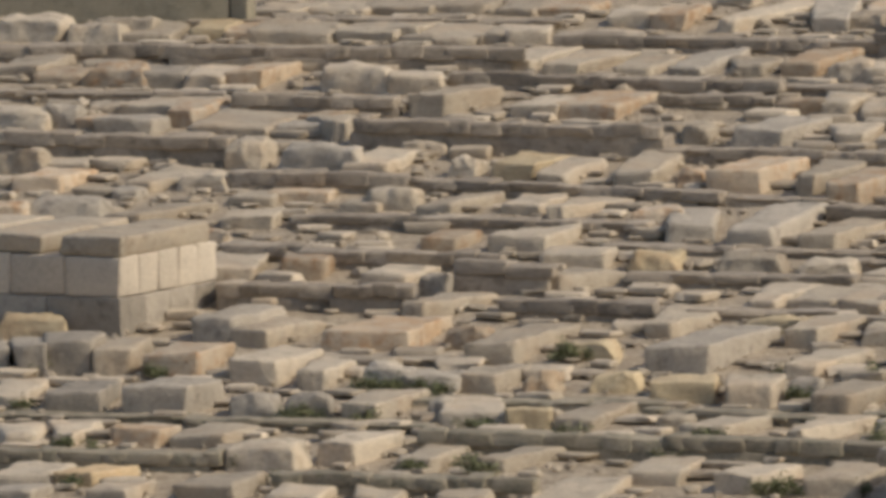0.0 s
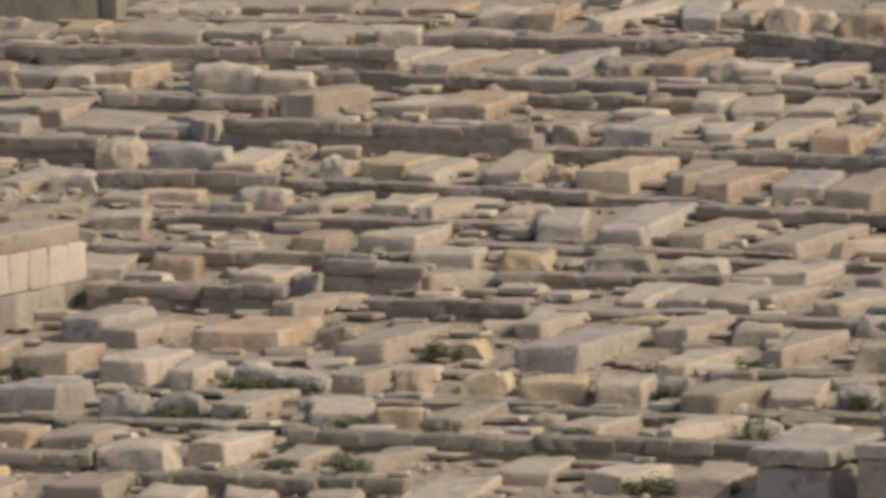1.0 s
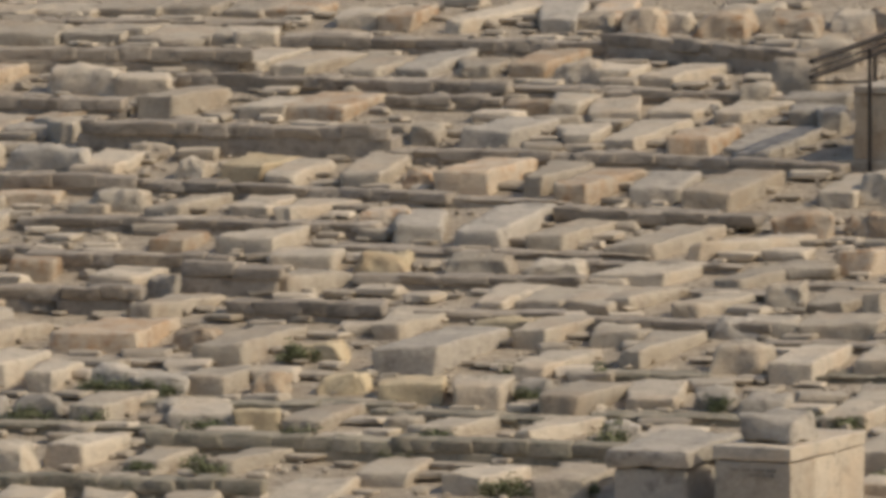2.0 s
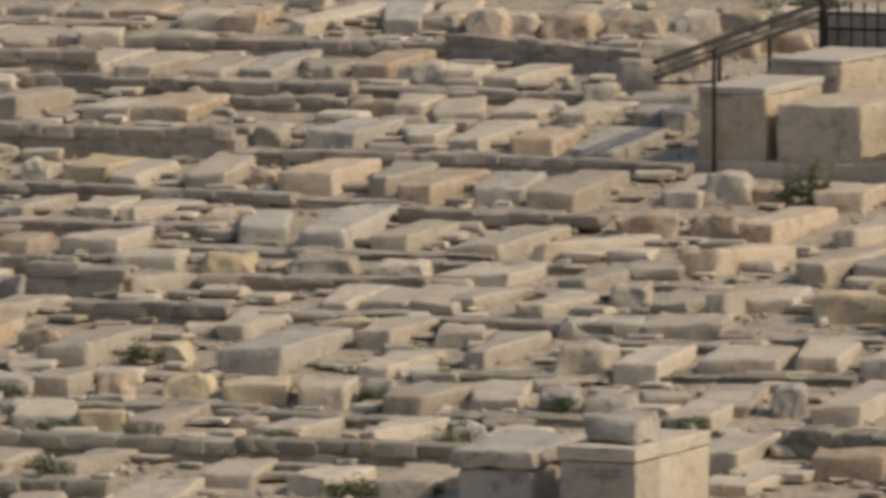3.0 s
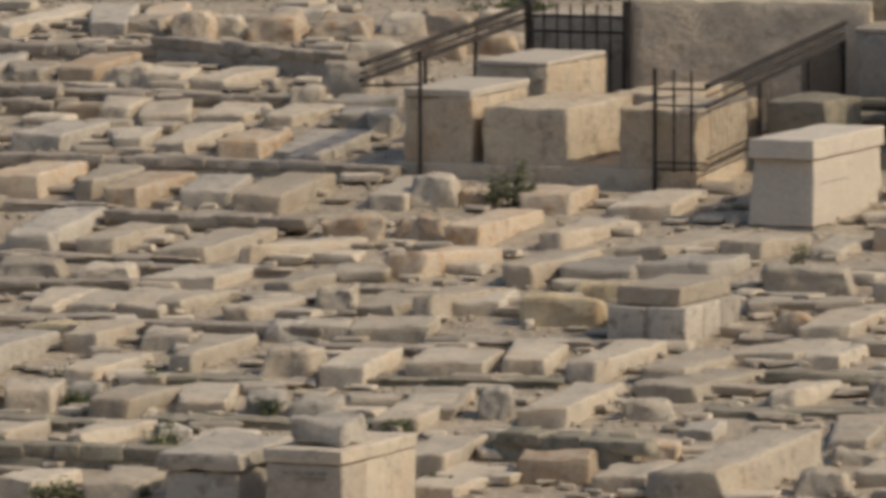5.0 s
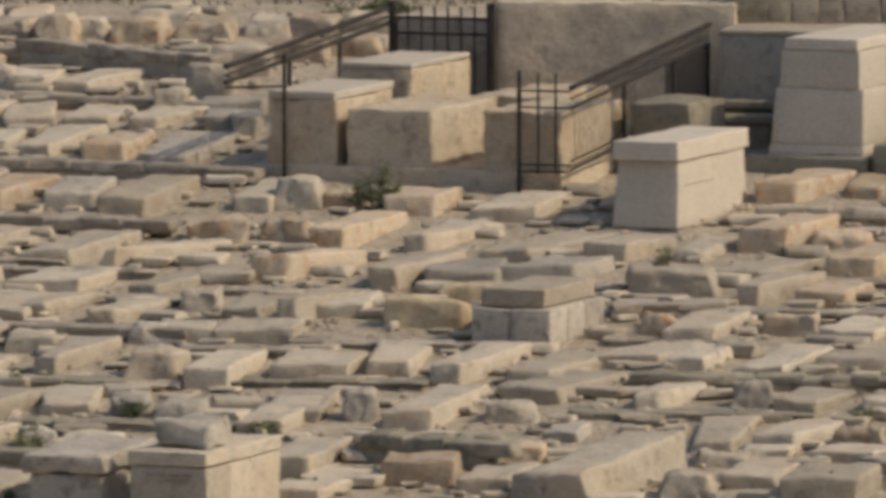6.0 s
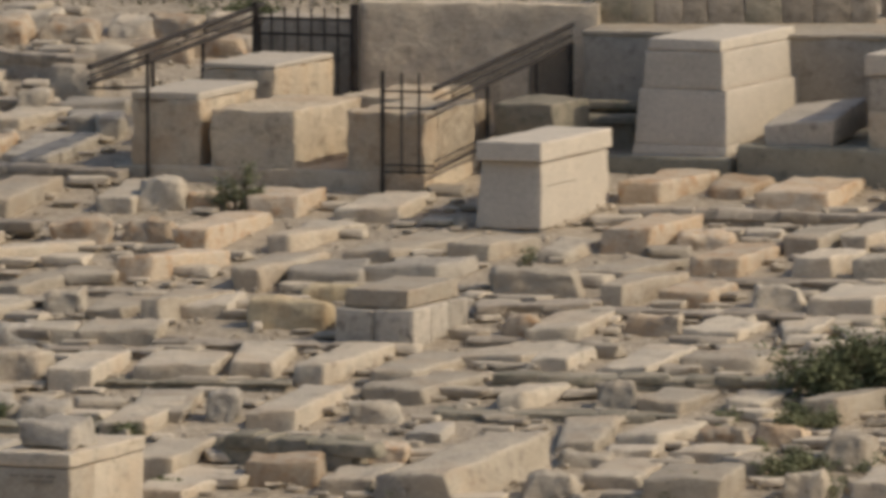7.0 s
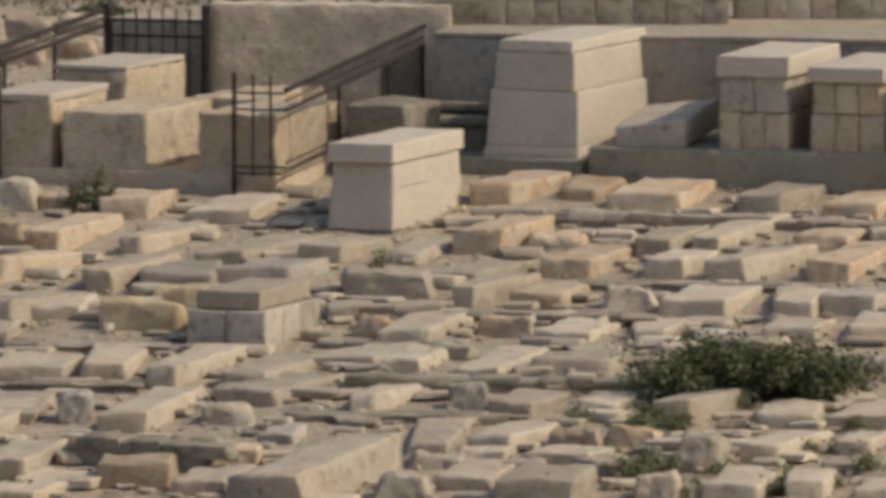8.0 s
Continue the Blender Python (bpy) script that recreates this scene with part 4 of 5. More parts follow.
slab(-7.02, 176.02, 0.42, 1.68, 0.18, -8, 0.3, CREAM, 0.12)
slab(0.83, 175.93, 0.52, 2.24, 0.14, -9, 2.3, CREAM, 0.12)
slab(-6.21, 175.90, 0.31, 0.44, 0.07, -1, 0.6, WARM, 0.01)
slab(-5.95, 175.77, 0.66, 1.51, 0.16, 0, 0.3, CREAM, -0.02)
slab(-4.75, 175.73, 0.36, 1.44, 0.12, -12, 1.4, CREAM, 0.17)
slab(-5.27, 175.72, 0.46, 0.49, 0.19, -0, 0.0, OCHRE, 0.00)
slab(4.03, 175.50, 0.39, 0.65, 0.08, -9, 0.9, GREY, 0.13)
boulder(-3.78, 175.45, 0.42, 0.50, 0.20, -9, 0.0, CREAM)
boulder(7.58, 175.27, 0.64, 0.50, 0.19, -9, 0.0, WARM)
slab(-3.44, 175.15, 0.51, 1.17, 0.14, -13, 0.0, CREAM, 0.21)
boulder(-1.48, 175.09, 0.44, 0.50, 0.18, -9, 0.0, GREY)
boulder(7.00, 175.08, 0.63, 0.50, 0.20, -9, 0.0, WARM)
slab(6.23, 174.98, 0.44, 1.47, 0.15, -12, 0.3, CREAM, 0.17)
slab(5.57, 174.90, 0.43, 1.60, 0.08, -7, 3.4, CREAM, 0.10)
slab(-1.08, 174.90, 0.51, 0.95, 0.07, -8, 3.1, CREAM, 0.12)
slab(-9.41, 174.81, 0.59, 0.64, 0.15, -12, 0.0, WARM, 0.17)
slab(-2.36, 174.77, 0.23, 1.45, 0.15, -13, 0.0, CREAM, 0.29)
slab(-9.94, 174.75, 0.23, 1.09, 0.10, -9, 1.4, CREAM, 0.13)
slab(10.03, 174.73, 0.38, 0.88, 0.13, -10, 0.0, CREAM, 0.15)
slab(-8.76, 174.68, 0.57, 1.15, 0.11, -11, 1.1, CREAM, 0.16)
slab(-10.46, 174.67, 0.28, 1.05, 0.11, -5, 0.9, CREAM, 0.07)
slab(8.98, 174.30, 0.40, 1.68, 0.17, -13, 0.0, CREAM, 0.20)
slab(6.74, 174.24, 0.70, 0.85, 0.07, -13, 2.9, CREAM, 0.20)
boulder(3.57, 174.16, 0.45, 0.50, 0.15, -9, 0.0, WARM)
boulder(5.54, 173.96, 0.58, 0.50, 0.15, -9, 0.0, CREAM)
boulder(8.27, 173.74, 0.61, 0.76, 0.34, -9, 0.0, CREAM)
slab(-7.18, 173.68, 0.37, 1.17, 0.23, -13, 0.0, CREAM, 0.28)
slab(7.38, 173.48, 0.30, 1.03, 0.11, -3, 0.9, CREAM, 0.05)
slab(-5.47, 173.28, 0.26, 1.45, 0.12, -13, 1.1, CREAM, 0.44)
slab(-6.37, 173.27, 0.41, 1.71, 0.13, -11, 1.7, CREAM, 0.16)
boulder(-8.22, 173.27, 0.93, 0.67, 0.26, -9, 0.0, CREAM)
slab(1.11, 173.26, 0.46, 2.21, 0.19, -8, 1.1, CREAM, 0.11)
slab(2.35, 172.97, 0.73, 0.83, 0.23, -4, 0.0, WARM, 0.06)
slab(5.79, 172.80, 0.60, 1.51, 0.11, -8, 2.0, CREAM, 0.12)
slab(-3.91, 172.71, 0.50, 1.10, 0.10, -9, 1.7, CREAM, 0.12)
slab(3.09, 172.55, 0.57, 1.36, 0.10, -8, 2.3, CREAM, 0.11)
slab(-10.50, 172.50, 0.67, 0.86, 0.09, -8, 1.4, CREAM, 0.11)
slab(-9.80, 172.44, 0.35, 0.82, 0.10, -13, 0.6, OCHRE, 0.33)
boulder(5.11, 172.19, 0.61, 0.50, 0.25, -9, 0.0, CREAM)
slab(-3.03, 172.18, 0.39, 1.14, 0.16, -13, 0.0, CREAM, 0.27)
slab(1.08, 172.17, 0.61, 1.63, 0.10, -13, 2.6, CREAM, 0.20)
boulder(7.79, 172.07, 0.53, 0.50, 0.22, -9, 0.0, CREAM)
slab(3.78, 172.03, 0.65, 2.18, 0.29, -13, 6.0, CREAM, 0.28)
slab(-2.09, 172.00, 0.54, 1.53, 0.16, -7, 0.0, CREAM, 0.10)
boulder(3.64, 171.96, 0.37, 0.50, 0.25, -9, 0.0, GREY)
slab(10.04, 171.94, 0.53, 1.06, 0.13, -7, 0.0, CREAM, 0.10)
slab(9.40, 171.93, 0.37, 1.40, 0.19, -5, 0.0, CREAM, 0.08)
slab(8.47, 171.84, 0.59, 1.76, 0.18, -7, 0.0, CREAM, 0.09)
slab(6.41, 171.73, 0.75, 1.64, 0.25, -7, 0.0, CREAM, 0.09)
slab(-8.53, 171.57, 0.65, 1.23, 0.14, -7, 0.3, CREAM, 0.11)
slab(-10.44, 171.46, 0.48, 0.81, 0.11, -7, 0.0, GREY, 0.10)
slab(-7.64, 171.39, 0.60, 1.17, 0.09, -7, 2.6, CREAM, 0.10)
slab(-9.46, 171.35, 0.49, 1.00, 0.12, -7, 0.3, CREAM, 0.11)
slab(-4.97, 171.34, 0.73, 1.48, 0.05, -9, 4.3, CREAM, 0.13)
slab(-6.68, 171.33, 0.42, 1.16, 0.07, -6, 2.9, CREAM, 0.08)
slab(-5.87, 171.09, 0.49, 1.04, 0.12, -5, 0.6, CREAM, 0.07)

# ---- plants ----
def shrub(name, x, y, z, wide, deep, tall, leaves, leaf, material, label, category):
    """A loose bush: crooked stems and many small leaves in clumps with gaps."""
    base = new(name)
    base.empty_display_size = 0.1
    base.matrix_basis = pose(x, y, z)
    tips, sv, sf = [], [], []
    boughs = []
    for s in range(max(9, int(14 * wide))):
        a, reach = random.uniform(0, 2 * math.pi), math.sqrt(random.random())
        boughs.append(Vector((math.cos(a) * reach * wide / 2, math.sin(a) * reach * deep / 2, tall * (0.2 + 0.8 * random.random() * (1 - 0.6 * reach ** 2)))))
    for s in range(max(5, int(leaves / 55))):
        size = random.random()
        tip = random.choice(boughs) + Vector((random.gauss(0, 0.075) * wide ** 0.6, random.gauss(0, 0.07) * wide ** 0.6, random.gauss(0.0, 0.11) * tall))
        tip.z = max(0.03, tip.z) * (0.75 + 0.3 * size)
        foot = Vector((tip.x * 0.15, tip.y * 0.15, -0.05))
        mid = foot.lerp(tip, 0.55) + Vector((random.uniform(-1, 1), random.uniform(-1, 1), 0.5)) * 0.06
        tips.append((mid, tip))
        for p, q in ((foot, mid), (mid, tip)):
            n = len(sv)
            for end, r in ((p, 0.009), (q, 0.005)):
                sv += [tuple(end + Vector((math.cos(k * 2.094) * r, math.sin(k * 2.094) * r, 0))) for k in range(3)]
            sf += [(n + k, n + (k + 1) % 3, n + 3 + (k + 1) % 3, n + 3 + k) for k in range(3)]
    me = bpy.data.meshes.new("stem")
    me.from_pydata(sv, [], sf)
    me.materials.append(TWIG)
    tagged(link("stem", me, base), kind="stuff")
    lv, lf = [], []
    for k in range(leaves):
        mid, tip = random.choice(tips)
        c = mid.lerp(tip, random.uniform(0.25, 1.1)) + Vector([random.gauss(0, 1) for _ in range(3)]) * 0.032 * (1 + 0.5 * wide)
        c.z = max(c.z, 0.01)
        u = Vector([random.gauss(0, 1) for _ in range(3)]).normalized()
        v = u.cross(Vector([random.gauss(0, 1) for _ in range(3)])).normalized()
        s = leaf * random.uniform(0.6, 1.3)
        n = len(lv)
        lv += [tuple(c - u * s), tuple(c + v * s * 0.42), tuple(c + u * s), tuple(c - v * s * 0.42)]
        lf.append((n, n + 1, n + 2, n + 3))
    me = bpy.data.meshes.new("foliage")
    me.from_pydata(lv, [], lf)
    me.materials.append(material)
    tagged(link("foliage", me, base), kind="stuff")
    return tagged(base, label, category)


shrub("shrub", 9.20, 177.90, -0.72, 2.35, 1.1, 0.66, 13500, 0.040, LEAF, "dense dark green spreading shrub among the graves", "shrub")
shrub("shrub", 2.60, 204.2, 1.36, 1.1, 0.5, 0.30, 2000, 0.028, LEAF, "dark green bush behind the plot handrail", "shrub")
shrub("weed", 2.47, 190.14, 0.22, 0.50, 0.3, 0.74, 1700, 0.024, DRY, "tall dusty green weed at the foot of the plinth", "weed")
shrub("weed", 8.23, 175.72, -0.90, 0.65, 0.45, 0.42, 1700, 0.024, DRY, "low dusty green weed growing between stones", "weed")
shrub("weed", 8.03, 173.43, -1.09, 0.90, 0.63, 0.28, 1500, 0.024, DRY, "low dusty green weed growing between stones", "weed")
shrub("weed", 10.32, 173.61, -1.07, 0.50, 0.35, 0.18, 600, 0.024, DRY, "low dusty green weed growing between stones", "weed")
shrub("weed", 7.74, 174.81, -0.98, 0.30, 0.21, 0.14, 200, 0.024, DRY, "low dusty green weed growing between stones", "weed")
shrub("weed", -2.39, 171.83, -1.21, 0.50, 0.35, 0.22, 300, 0.024, DRY, "low dusty green weed growing between stones", "weed")
shrub("weed", 1.10, 175.89, -0.89, 0.30, 0.21, 0.14, 150, 0.024, DRY, "low dusty green weed growing between stones", "weed")
shrub("weed", -1.31, 174.93, -0.97, 0.30, 0.21, 0.24, 200, 0.024, DRY, "low dusty green weed growing between stones", "weed")
shrub("weed", -9.13, 183.00, -0.32, 0.16, 0.10, 0.46, 320, 0.022, DRY, "low dusty green weed growing between stones", "weed")
shrub("weed", -2.34, 179.05, -0.64, 0.30, 0.21, 0.16, 150, 0.024, DRY, "low dusty green weed growing between stones", "weed")
shrub("weed", 10.47, 178.11, -0.71, 0.50, 0.35, 0.45, 500, 0.024, DRY, "low dusty green weed growing between stones", "weed")
shrub("weed", 9.48, 173.14, -1.11, 0.40, 0.28, 0.20, 200, 0.024, DRY, "low dusty green weed growing between stones", "weed")
shrub("weed", -7.63, 176.14, -0.87, 0.50, 0.35, 0.16, 220, 0.024, DRY, "low dusty green weed growing between stones", "weed")
shrub("weed", -6.72, 177.94, -0.72, 0.50, 0.35, 0.17, 260, 0.024, DRY, "low dusty green weed growing between stones", "weed")
shrub("weed", -6.79, 175.92, -0.89, 0.40, 0.28, 0.16, 220, 0.024, DRY, "low dusty green weed growing between stones", "weed")
shrub("weed", -4.77, 179.91, -0.57, 0.50, 0.35, 0.20, 260, 0.024, DRY, "low dusty green weed growing between stones", "weed")
shrub("weed", -2.65, 177.75, -0.74, 0.30, 0.21, 0.16, 160, 0.024, DRY, "low dusty green weed growing between stones", "weed")
shrub("weed", -9.61, 174.41, -1.01, 0.30, 0.21, 0.10, 120, 0.024, DRY, "low dusty green weed growing between stones", "weed")
shrub("weed", -7.86, 173.33, -1.09, 0.40, 0.28, 0.13, 180, 0.024, DRY, "low dusty green weed growing between stones", "weed")
shrub("weed", -6.16, 173.17, -1.11, 0.40, 0.28, 0.15, 200, 0.024, DRY, "low dusty green weed growing between stones", "weed")
shrub("weed", -5.40, 172.99, -1.12, 0.25, 0.17, 0.13, 140, 0.024, DRY, "low dusty green weed growing between stones", "weed")
shrub("weed", -4.59, 175.36, -0.93, 0.50, 0.35, 0.12, 200, 0.024, DRY, "low dusty green weed growing between stones", "weed")
shrub("weed", -3.23, 174.86, -0.97, 0.40, 0.28, 0.14, 180, 0.024, DRY, "low dusty green weed growing between stones", "weed")
shrub("weed", -1.38, 174.76, -0.98, 0.30, 0.21, 0.16, 160, 0.024, DRY, "low dusty green weed growing between stones", "weed")
shrub("weed", -1.50, 178.73, -0.66, 0.35, 0.24, 0.14, 160, 0.024, DRY, "low dusty green weed growing between stones", "weed")
shrub("weed", -10.34, 178.91, -0.65, 0.30, 0.21, 0.20, 160, 0.024, DRY, "low dusty green weed growing between stones", "weed")
shrub("weed", -3.62, 174.00, -1.04, 0.60, 0.42, 0.10, 220, 0.024, DRY, "low dusty green weed growing between stones", "weed")
shrub("weed", -5.65, 173.63, -1.07, 0.50, 0.35, 0.10, 200, 0.024, DRY, "low dusty green weed growing between stones", "weed")
shrub("weed", 0.69, 176.26, -0.86, 0.40, 0.28, 0.12, 160, 0.024, DRY, "low dusty green weed growing between stones", "weed")
shrub("weed", 1.44, 172.71, -1.14, 0.30, 0.21, 0.16, 160, 0.024, DRY, "low dusty green weed growing between stones", "weed")
shrub("weed", 3.92, 172.12, -1.19, 0.50, 0.35, 0.14, 240, 0.024, DRY, "low dusty green weed growing between stones", "weed")
shrub("weed", 6.81, 171.91, -1.21, 0.75, 0.52, 0.24, 800, 0.024, DRY, "low dusty green weed growing between stones", "weed")
shrub("weed", 8.74, 173.64, -1.07, 0.50, 0.35, 0.14, 300, 0.024, DRY, "low dusty green weed growing between stones", "weed")
shrub("weed", 7.35, 176.54, -0.84, 0.40, 0.28, 0.12, 200, 0.024, DRY, "low dusty green weed growing between stones", "weed")
shrub("weed", 5.66, 186.28, -0.06, 0.30, 0.21, 0.20, 160, 0.024, DRY, "low dusty green weed growing between stones", "weed")
shrub("weed", 10.41, 176.08, -0.87, 0.50, 0.35, 0.16, 300, 0.024, DRY, "low dusty green weed growing between stones", "weed")
shrub("weed", 9.11, 177.46, -0.76, 0.50, 0.35, 0.20, 300, 0.024, DRY, "low dusty green weed growing between stones", "weed")
shrub("weed", 9.92, 174.77, -0.98, 0.60, 0.42, 0.16, 350, 0.024, DRY, "low dusty green weed growing between stones", "weed")
shrub("weed", 9.15, 172.50, -1.16, 0.60, 0.42, 0.16, 350, 0.024, DRY, "low dusty green weed growing between stones", "weed")
shrub("weed", 10.04, 172.81, -1.14, 0.50, 0.35, 0.14, 300, 0.024, DRY, "low dusty green weed growing between stones", "weed")
shrub("weed", 8.27, 172.20, -1.18, 0.50, 0.35, 0.14, 280, 0.024, DRY, "low dusty green weed growing between stones", "weed")

shrub("weed", -4.71, 179.88, -0.57, 0.36, 0.16, 0.16, 510, 0.022, LEAF, "dark low mossy growth at the foot of a gravestone", "weed")
shrub("weed", -6.63, 177.91, -0.73, 0.54, 0.16, 0.17, 735, 0.022, LEAF, "dark low mossy growth at the foot of a gravestone", "weed")
shrub("weed", -6.15, 177.85, -0.73, 0.42, 0.16, 0.14, 535, 0.022, LEAF, "dark low mossy growth at the foot of a gravestone", "weed")
shrub("weed", -6.14, 173.14, -1.11, 0.29, 0.16, 0.12, 375, 0.022, LEAF, "dark low mossy growth at the foot of a gravestone", "weed")
shrub("weed", -2.34, 171.99, -1.20, 0.52, 0.16, 0.18, 780, 0.022, LEAF, "dark low mossy growth at the foot of a gravestone", "weed")
shrub("weed", -9.61, 172.30, -1.18, 0.26, 0.16, 0.09, 307, 0.022, LEAF, "dark low mossy growth at the foot of a gravestone", "weed")
shrub("weed", -1.56, 172.13, -1.19, 0.15, 0.16, 0.18, 332, 0.022, LEAF, "dark low mossy growth at the foot of a gravestone", "weed")
shrub("weed", -2.23, 177.45, -0.77, 0.27, 0.16, 0.17, 449, 0.022, LEAF, "dark low mossy growth at the foot of a gravestone", "weed")
shrub("weed", -7.40, 176.14, -0.87, 0.41, 0.16, 0.18, 640, 0.022, LEAF, "dark low mossy growth at the foot of a gravestone", "weed")
shrub("weed", -9.10, 178.76, -0.66, 0.24, 0.16, 0.16, 390, 0.022, LEAF, "dark low mossy growth at the foot of a gravestone", "weed")
shrub("weed", -9.83, 174.63, -0.99, 0.18, 0.16, 0.09, 255, 0.022, LEAF, "dark low mossy growth at the foot of a gravestone", "weed")
shrub("weed", -7.51, 172.53, -1.16, 0.23, 0.16, 0.11, 330, 0.022, LEAF, "dark low mossy growth at the foot of a gravestone", "weed")
shrub("weed", -5.55, 175.71, -0.91, 0.47, 0.16, 0.10, 470, 0.022, LEAF, "dark low mossy growth at the foot of a gravestone", "weed")
shrub("weed", -3.20, 174.99, -0.96, 0.41, 0.16, 0.13, 500, 0.022, LEAF, "dark low mossy growth at the foot of a gravestone", "weed")
shrub("weed", -10.37, 176.83, -0.82, 0.24, 0.16, 0.10, 310, 0.022, LEAF, "dark low mossy growth at the foot of a gravestone", "weed")
shrub("weed", -5.44, 173.15, -1.11, 0.23, 0.16, 0.10, 310, 0.022, LEAF, "dark low mossy growth at the foot of a gravestone", "weed")
shrub("weed", 8.20, 176.29, -0.86, 0.36, 0.16, 0.29, 825, 0.022, LEAF, "dark low mossy growth at the foot of a gravestone", "weed")
shrub("weed", 8.00, 173.78, -1.06, 0.47, 0.16, 0.22, 830, 0.022, LEAF, "dark low mossy growth at the foot of a gravestone", "weed")
shrub("weed", 6.82, 172.13, -1.19, 0.52, 0.16, 0.17, 735, 0.022, LEAF, "dark low mossy growth at the foot of a gravestone", "weed")
shrub("weed", 3.81, 172.18, -1.19, 0.40, 0.16, 0.19, 675, 0.022, LEAF, "dark low mossy growth at the foot of a gravestone", "weed")
shrub("weed", 8.15, 178.40, -0.69, 0.36, 0.16, 0.17, 540, 0.022, LEAF, "dark low mossy growth at the foot of a gravestone", "weed")
shrub("weed", 9.21, 172.34, -1.18, 0.35, 0.16, 0.13, 450, 0.022, LEAF, "dark low mossy growth at the foot of a gravestone", "weed")
shrub("weed", 7.37, 175.54, -0.92, 0.24, 0.16, 0.13, 350, 0.022, LEAF, "dark low mossy growth at the foot of a gravestone", "weed")
shrub("weed", 1.16, 175.83, -0.90, 0.30, 0.16, 0.13, 400, 0.022, LEAF, "dark low mossy growth at the foot of a gravestone", "weed")
shrub("weed", -1.28, 175.16, -0.95, 0.35, 0.16, 0.16, 510, 0.022, LEAF, "dark low mossy growth at the foot of a gravestone", "weed")
shrub("weed", -0.26, 176.76, -0.82, 0.30, 0.16, 0.16, 450, 0.022, LEAF, "dark low mossy growth at the foot of a gravestone", "weed")


# ---- chips and rubble between the graves ----
def scatter(name, count, x0, x1, y0, y1, small, large, label):
    t = (1 + 5 ** 0.5) / 2
    ico = np.array([(-1, t, 0), (1, t, 0), (-1, -t, 0), (1, -t, 0), (0, -1, t), (0, 1, t), (0, -1, -t), (0, 1, -t), (t, 0, -1), (t, 0, 1), (-t, 0, -1), (-t, 0, 1)]) / 1.9
    tri = np.array([(0, 11, 5), (0, 5, 1), (0, 1, 7), (0, 7, 10), (0, 10, 11), (1, 5, 9), (5, 11, 4), (11, 10, 2), (10, 7, 6), (7, 1, 8), (3, 9, 4), (3, 4, 2), (3, 2, 6), (3, 6, 8), (3, 8, 9), (4, 9, 5), (2, 4, 11), (6, 2, 10), (8, 6, 7), (9, 8, 1)])
    vs, fs = [], []
    rng = np.random.default_rng(4)
    for k in range(count):
        x, y = rng.uniform(x0, x1), rng.uniform(y0, y1)
        s = small + (large - small) * rng.random() ** 3
        v = ico * (1 + rng.uniform(-0.28, 0.28, (12, 1))) * np.array((1, rng.uniform(0.6, 1), rng.uniform(0.4, 0.75))) * s
        a = rng.uniform(0, 6.28)
        v = v @ np.array(((math.cos(a), -math.sin(a), 0), (math.sin(a), math.cos(a), 0), (0, 0, 1)))
        vs.append(v + np.array((x, y, hill(y) + s * 0.12)))
        fs.append(tri + 12 * k)
    me = bpy.data.meshes.new(name)
    me.from_pydata(np.concatenate(vs).tolist(), [], np.concatenate(fs).tolist())
    me.materials.append(RUBBLE)
    tagged(link(name, me), label, "rubble", kind="stuff")


def broken_stones(tries):
    """Broken flat pieces packed into the gaps between the graves, none on top of another thing."""
    kit = []
    for _ in range(12):
        me = rock("piece", 1.0, 0.8, 0.5, RUBBLE, r=0.1, amp=0.09, skew=0.13, seg=(2, 2, 1), sink=0.2, freq=1.6)
        kit.append((np.array([tuple(v.co) for v in me.vertices]), [tuple(p.vertices) for p in me.polygons]))
        bpy.data.meshes.remove(me)
    rng = np.random.default_rng(11)
    foot = np.array(FOOTPRINTS)
    vs, fs, n = [], [], 0
    taken = []
    for _ in range(tries):
        x, y = rng.uniform(-13.2, 13.2), rng.uniform(170, 205)
        size = 0.14 + 0.40 * rng.random() ** 2
        dx, dy = x - foot[:, 0], y - foot[:, 1]
        if np.any((np.abs(dx * foot[:, 4] + dy * foot[:, 5]) < foot[:, 2] + 0.3 * size) & (np.abs(-dx * foot[:, 5] + dy * foot[:, 4]) < foot[:, 3] + 0.1 * size)):
            continue
        if 1.0 < x < 7.5 and y > 191.5 or 7.5 <= x and y > 191.2:
            continue
        if any(abs(x - px) + 0.6 * abs(y - py) < 0.42 * (size + ps) for px, py, ps in taken):
            continue
        taken.append((x, y, size))
        v, f = kit[rng.integers(len(kit))]
        v = (v - np.array((0.5, 0.4, 0))) * size * np.array((1, rng.uniform(0.7, 1.4), rng.uniform(0.2, 0.42)))
        a = radians(rng.uniform(-28, 8))
        v = v @ np.array(((math.cos(a), math.sin(a), 0), (-math.sin(a), math.cos(a), 0), (0, 0, 1)))
        vs.append(v + np.array((x, y, hill(y))))
        fs += [tuple(k + n for k in face) for face in f]
        n += len(v)
    me = bpy.data.meshes.new("broken_stones")
    me.from_pydata(np.concatenate(vs).tolist(), [], fs)
    me.polygons.foreach_set("use_smooth", [True] * len(me.polygons))
    me.materials.append(RUBBLE)
    tagged(link("broken_stones", me), "broken flat limestone pieces packed between the graves", "rubble", kind="stuff")


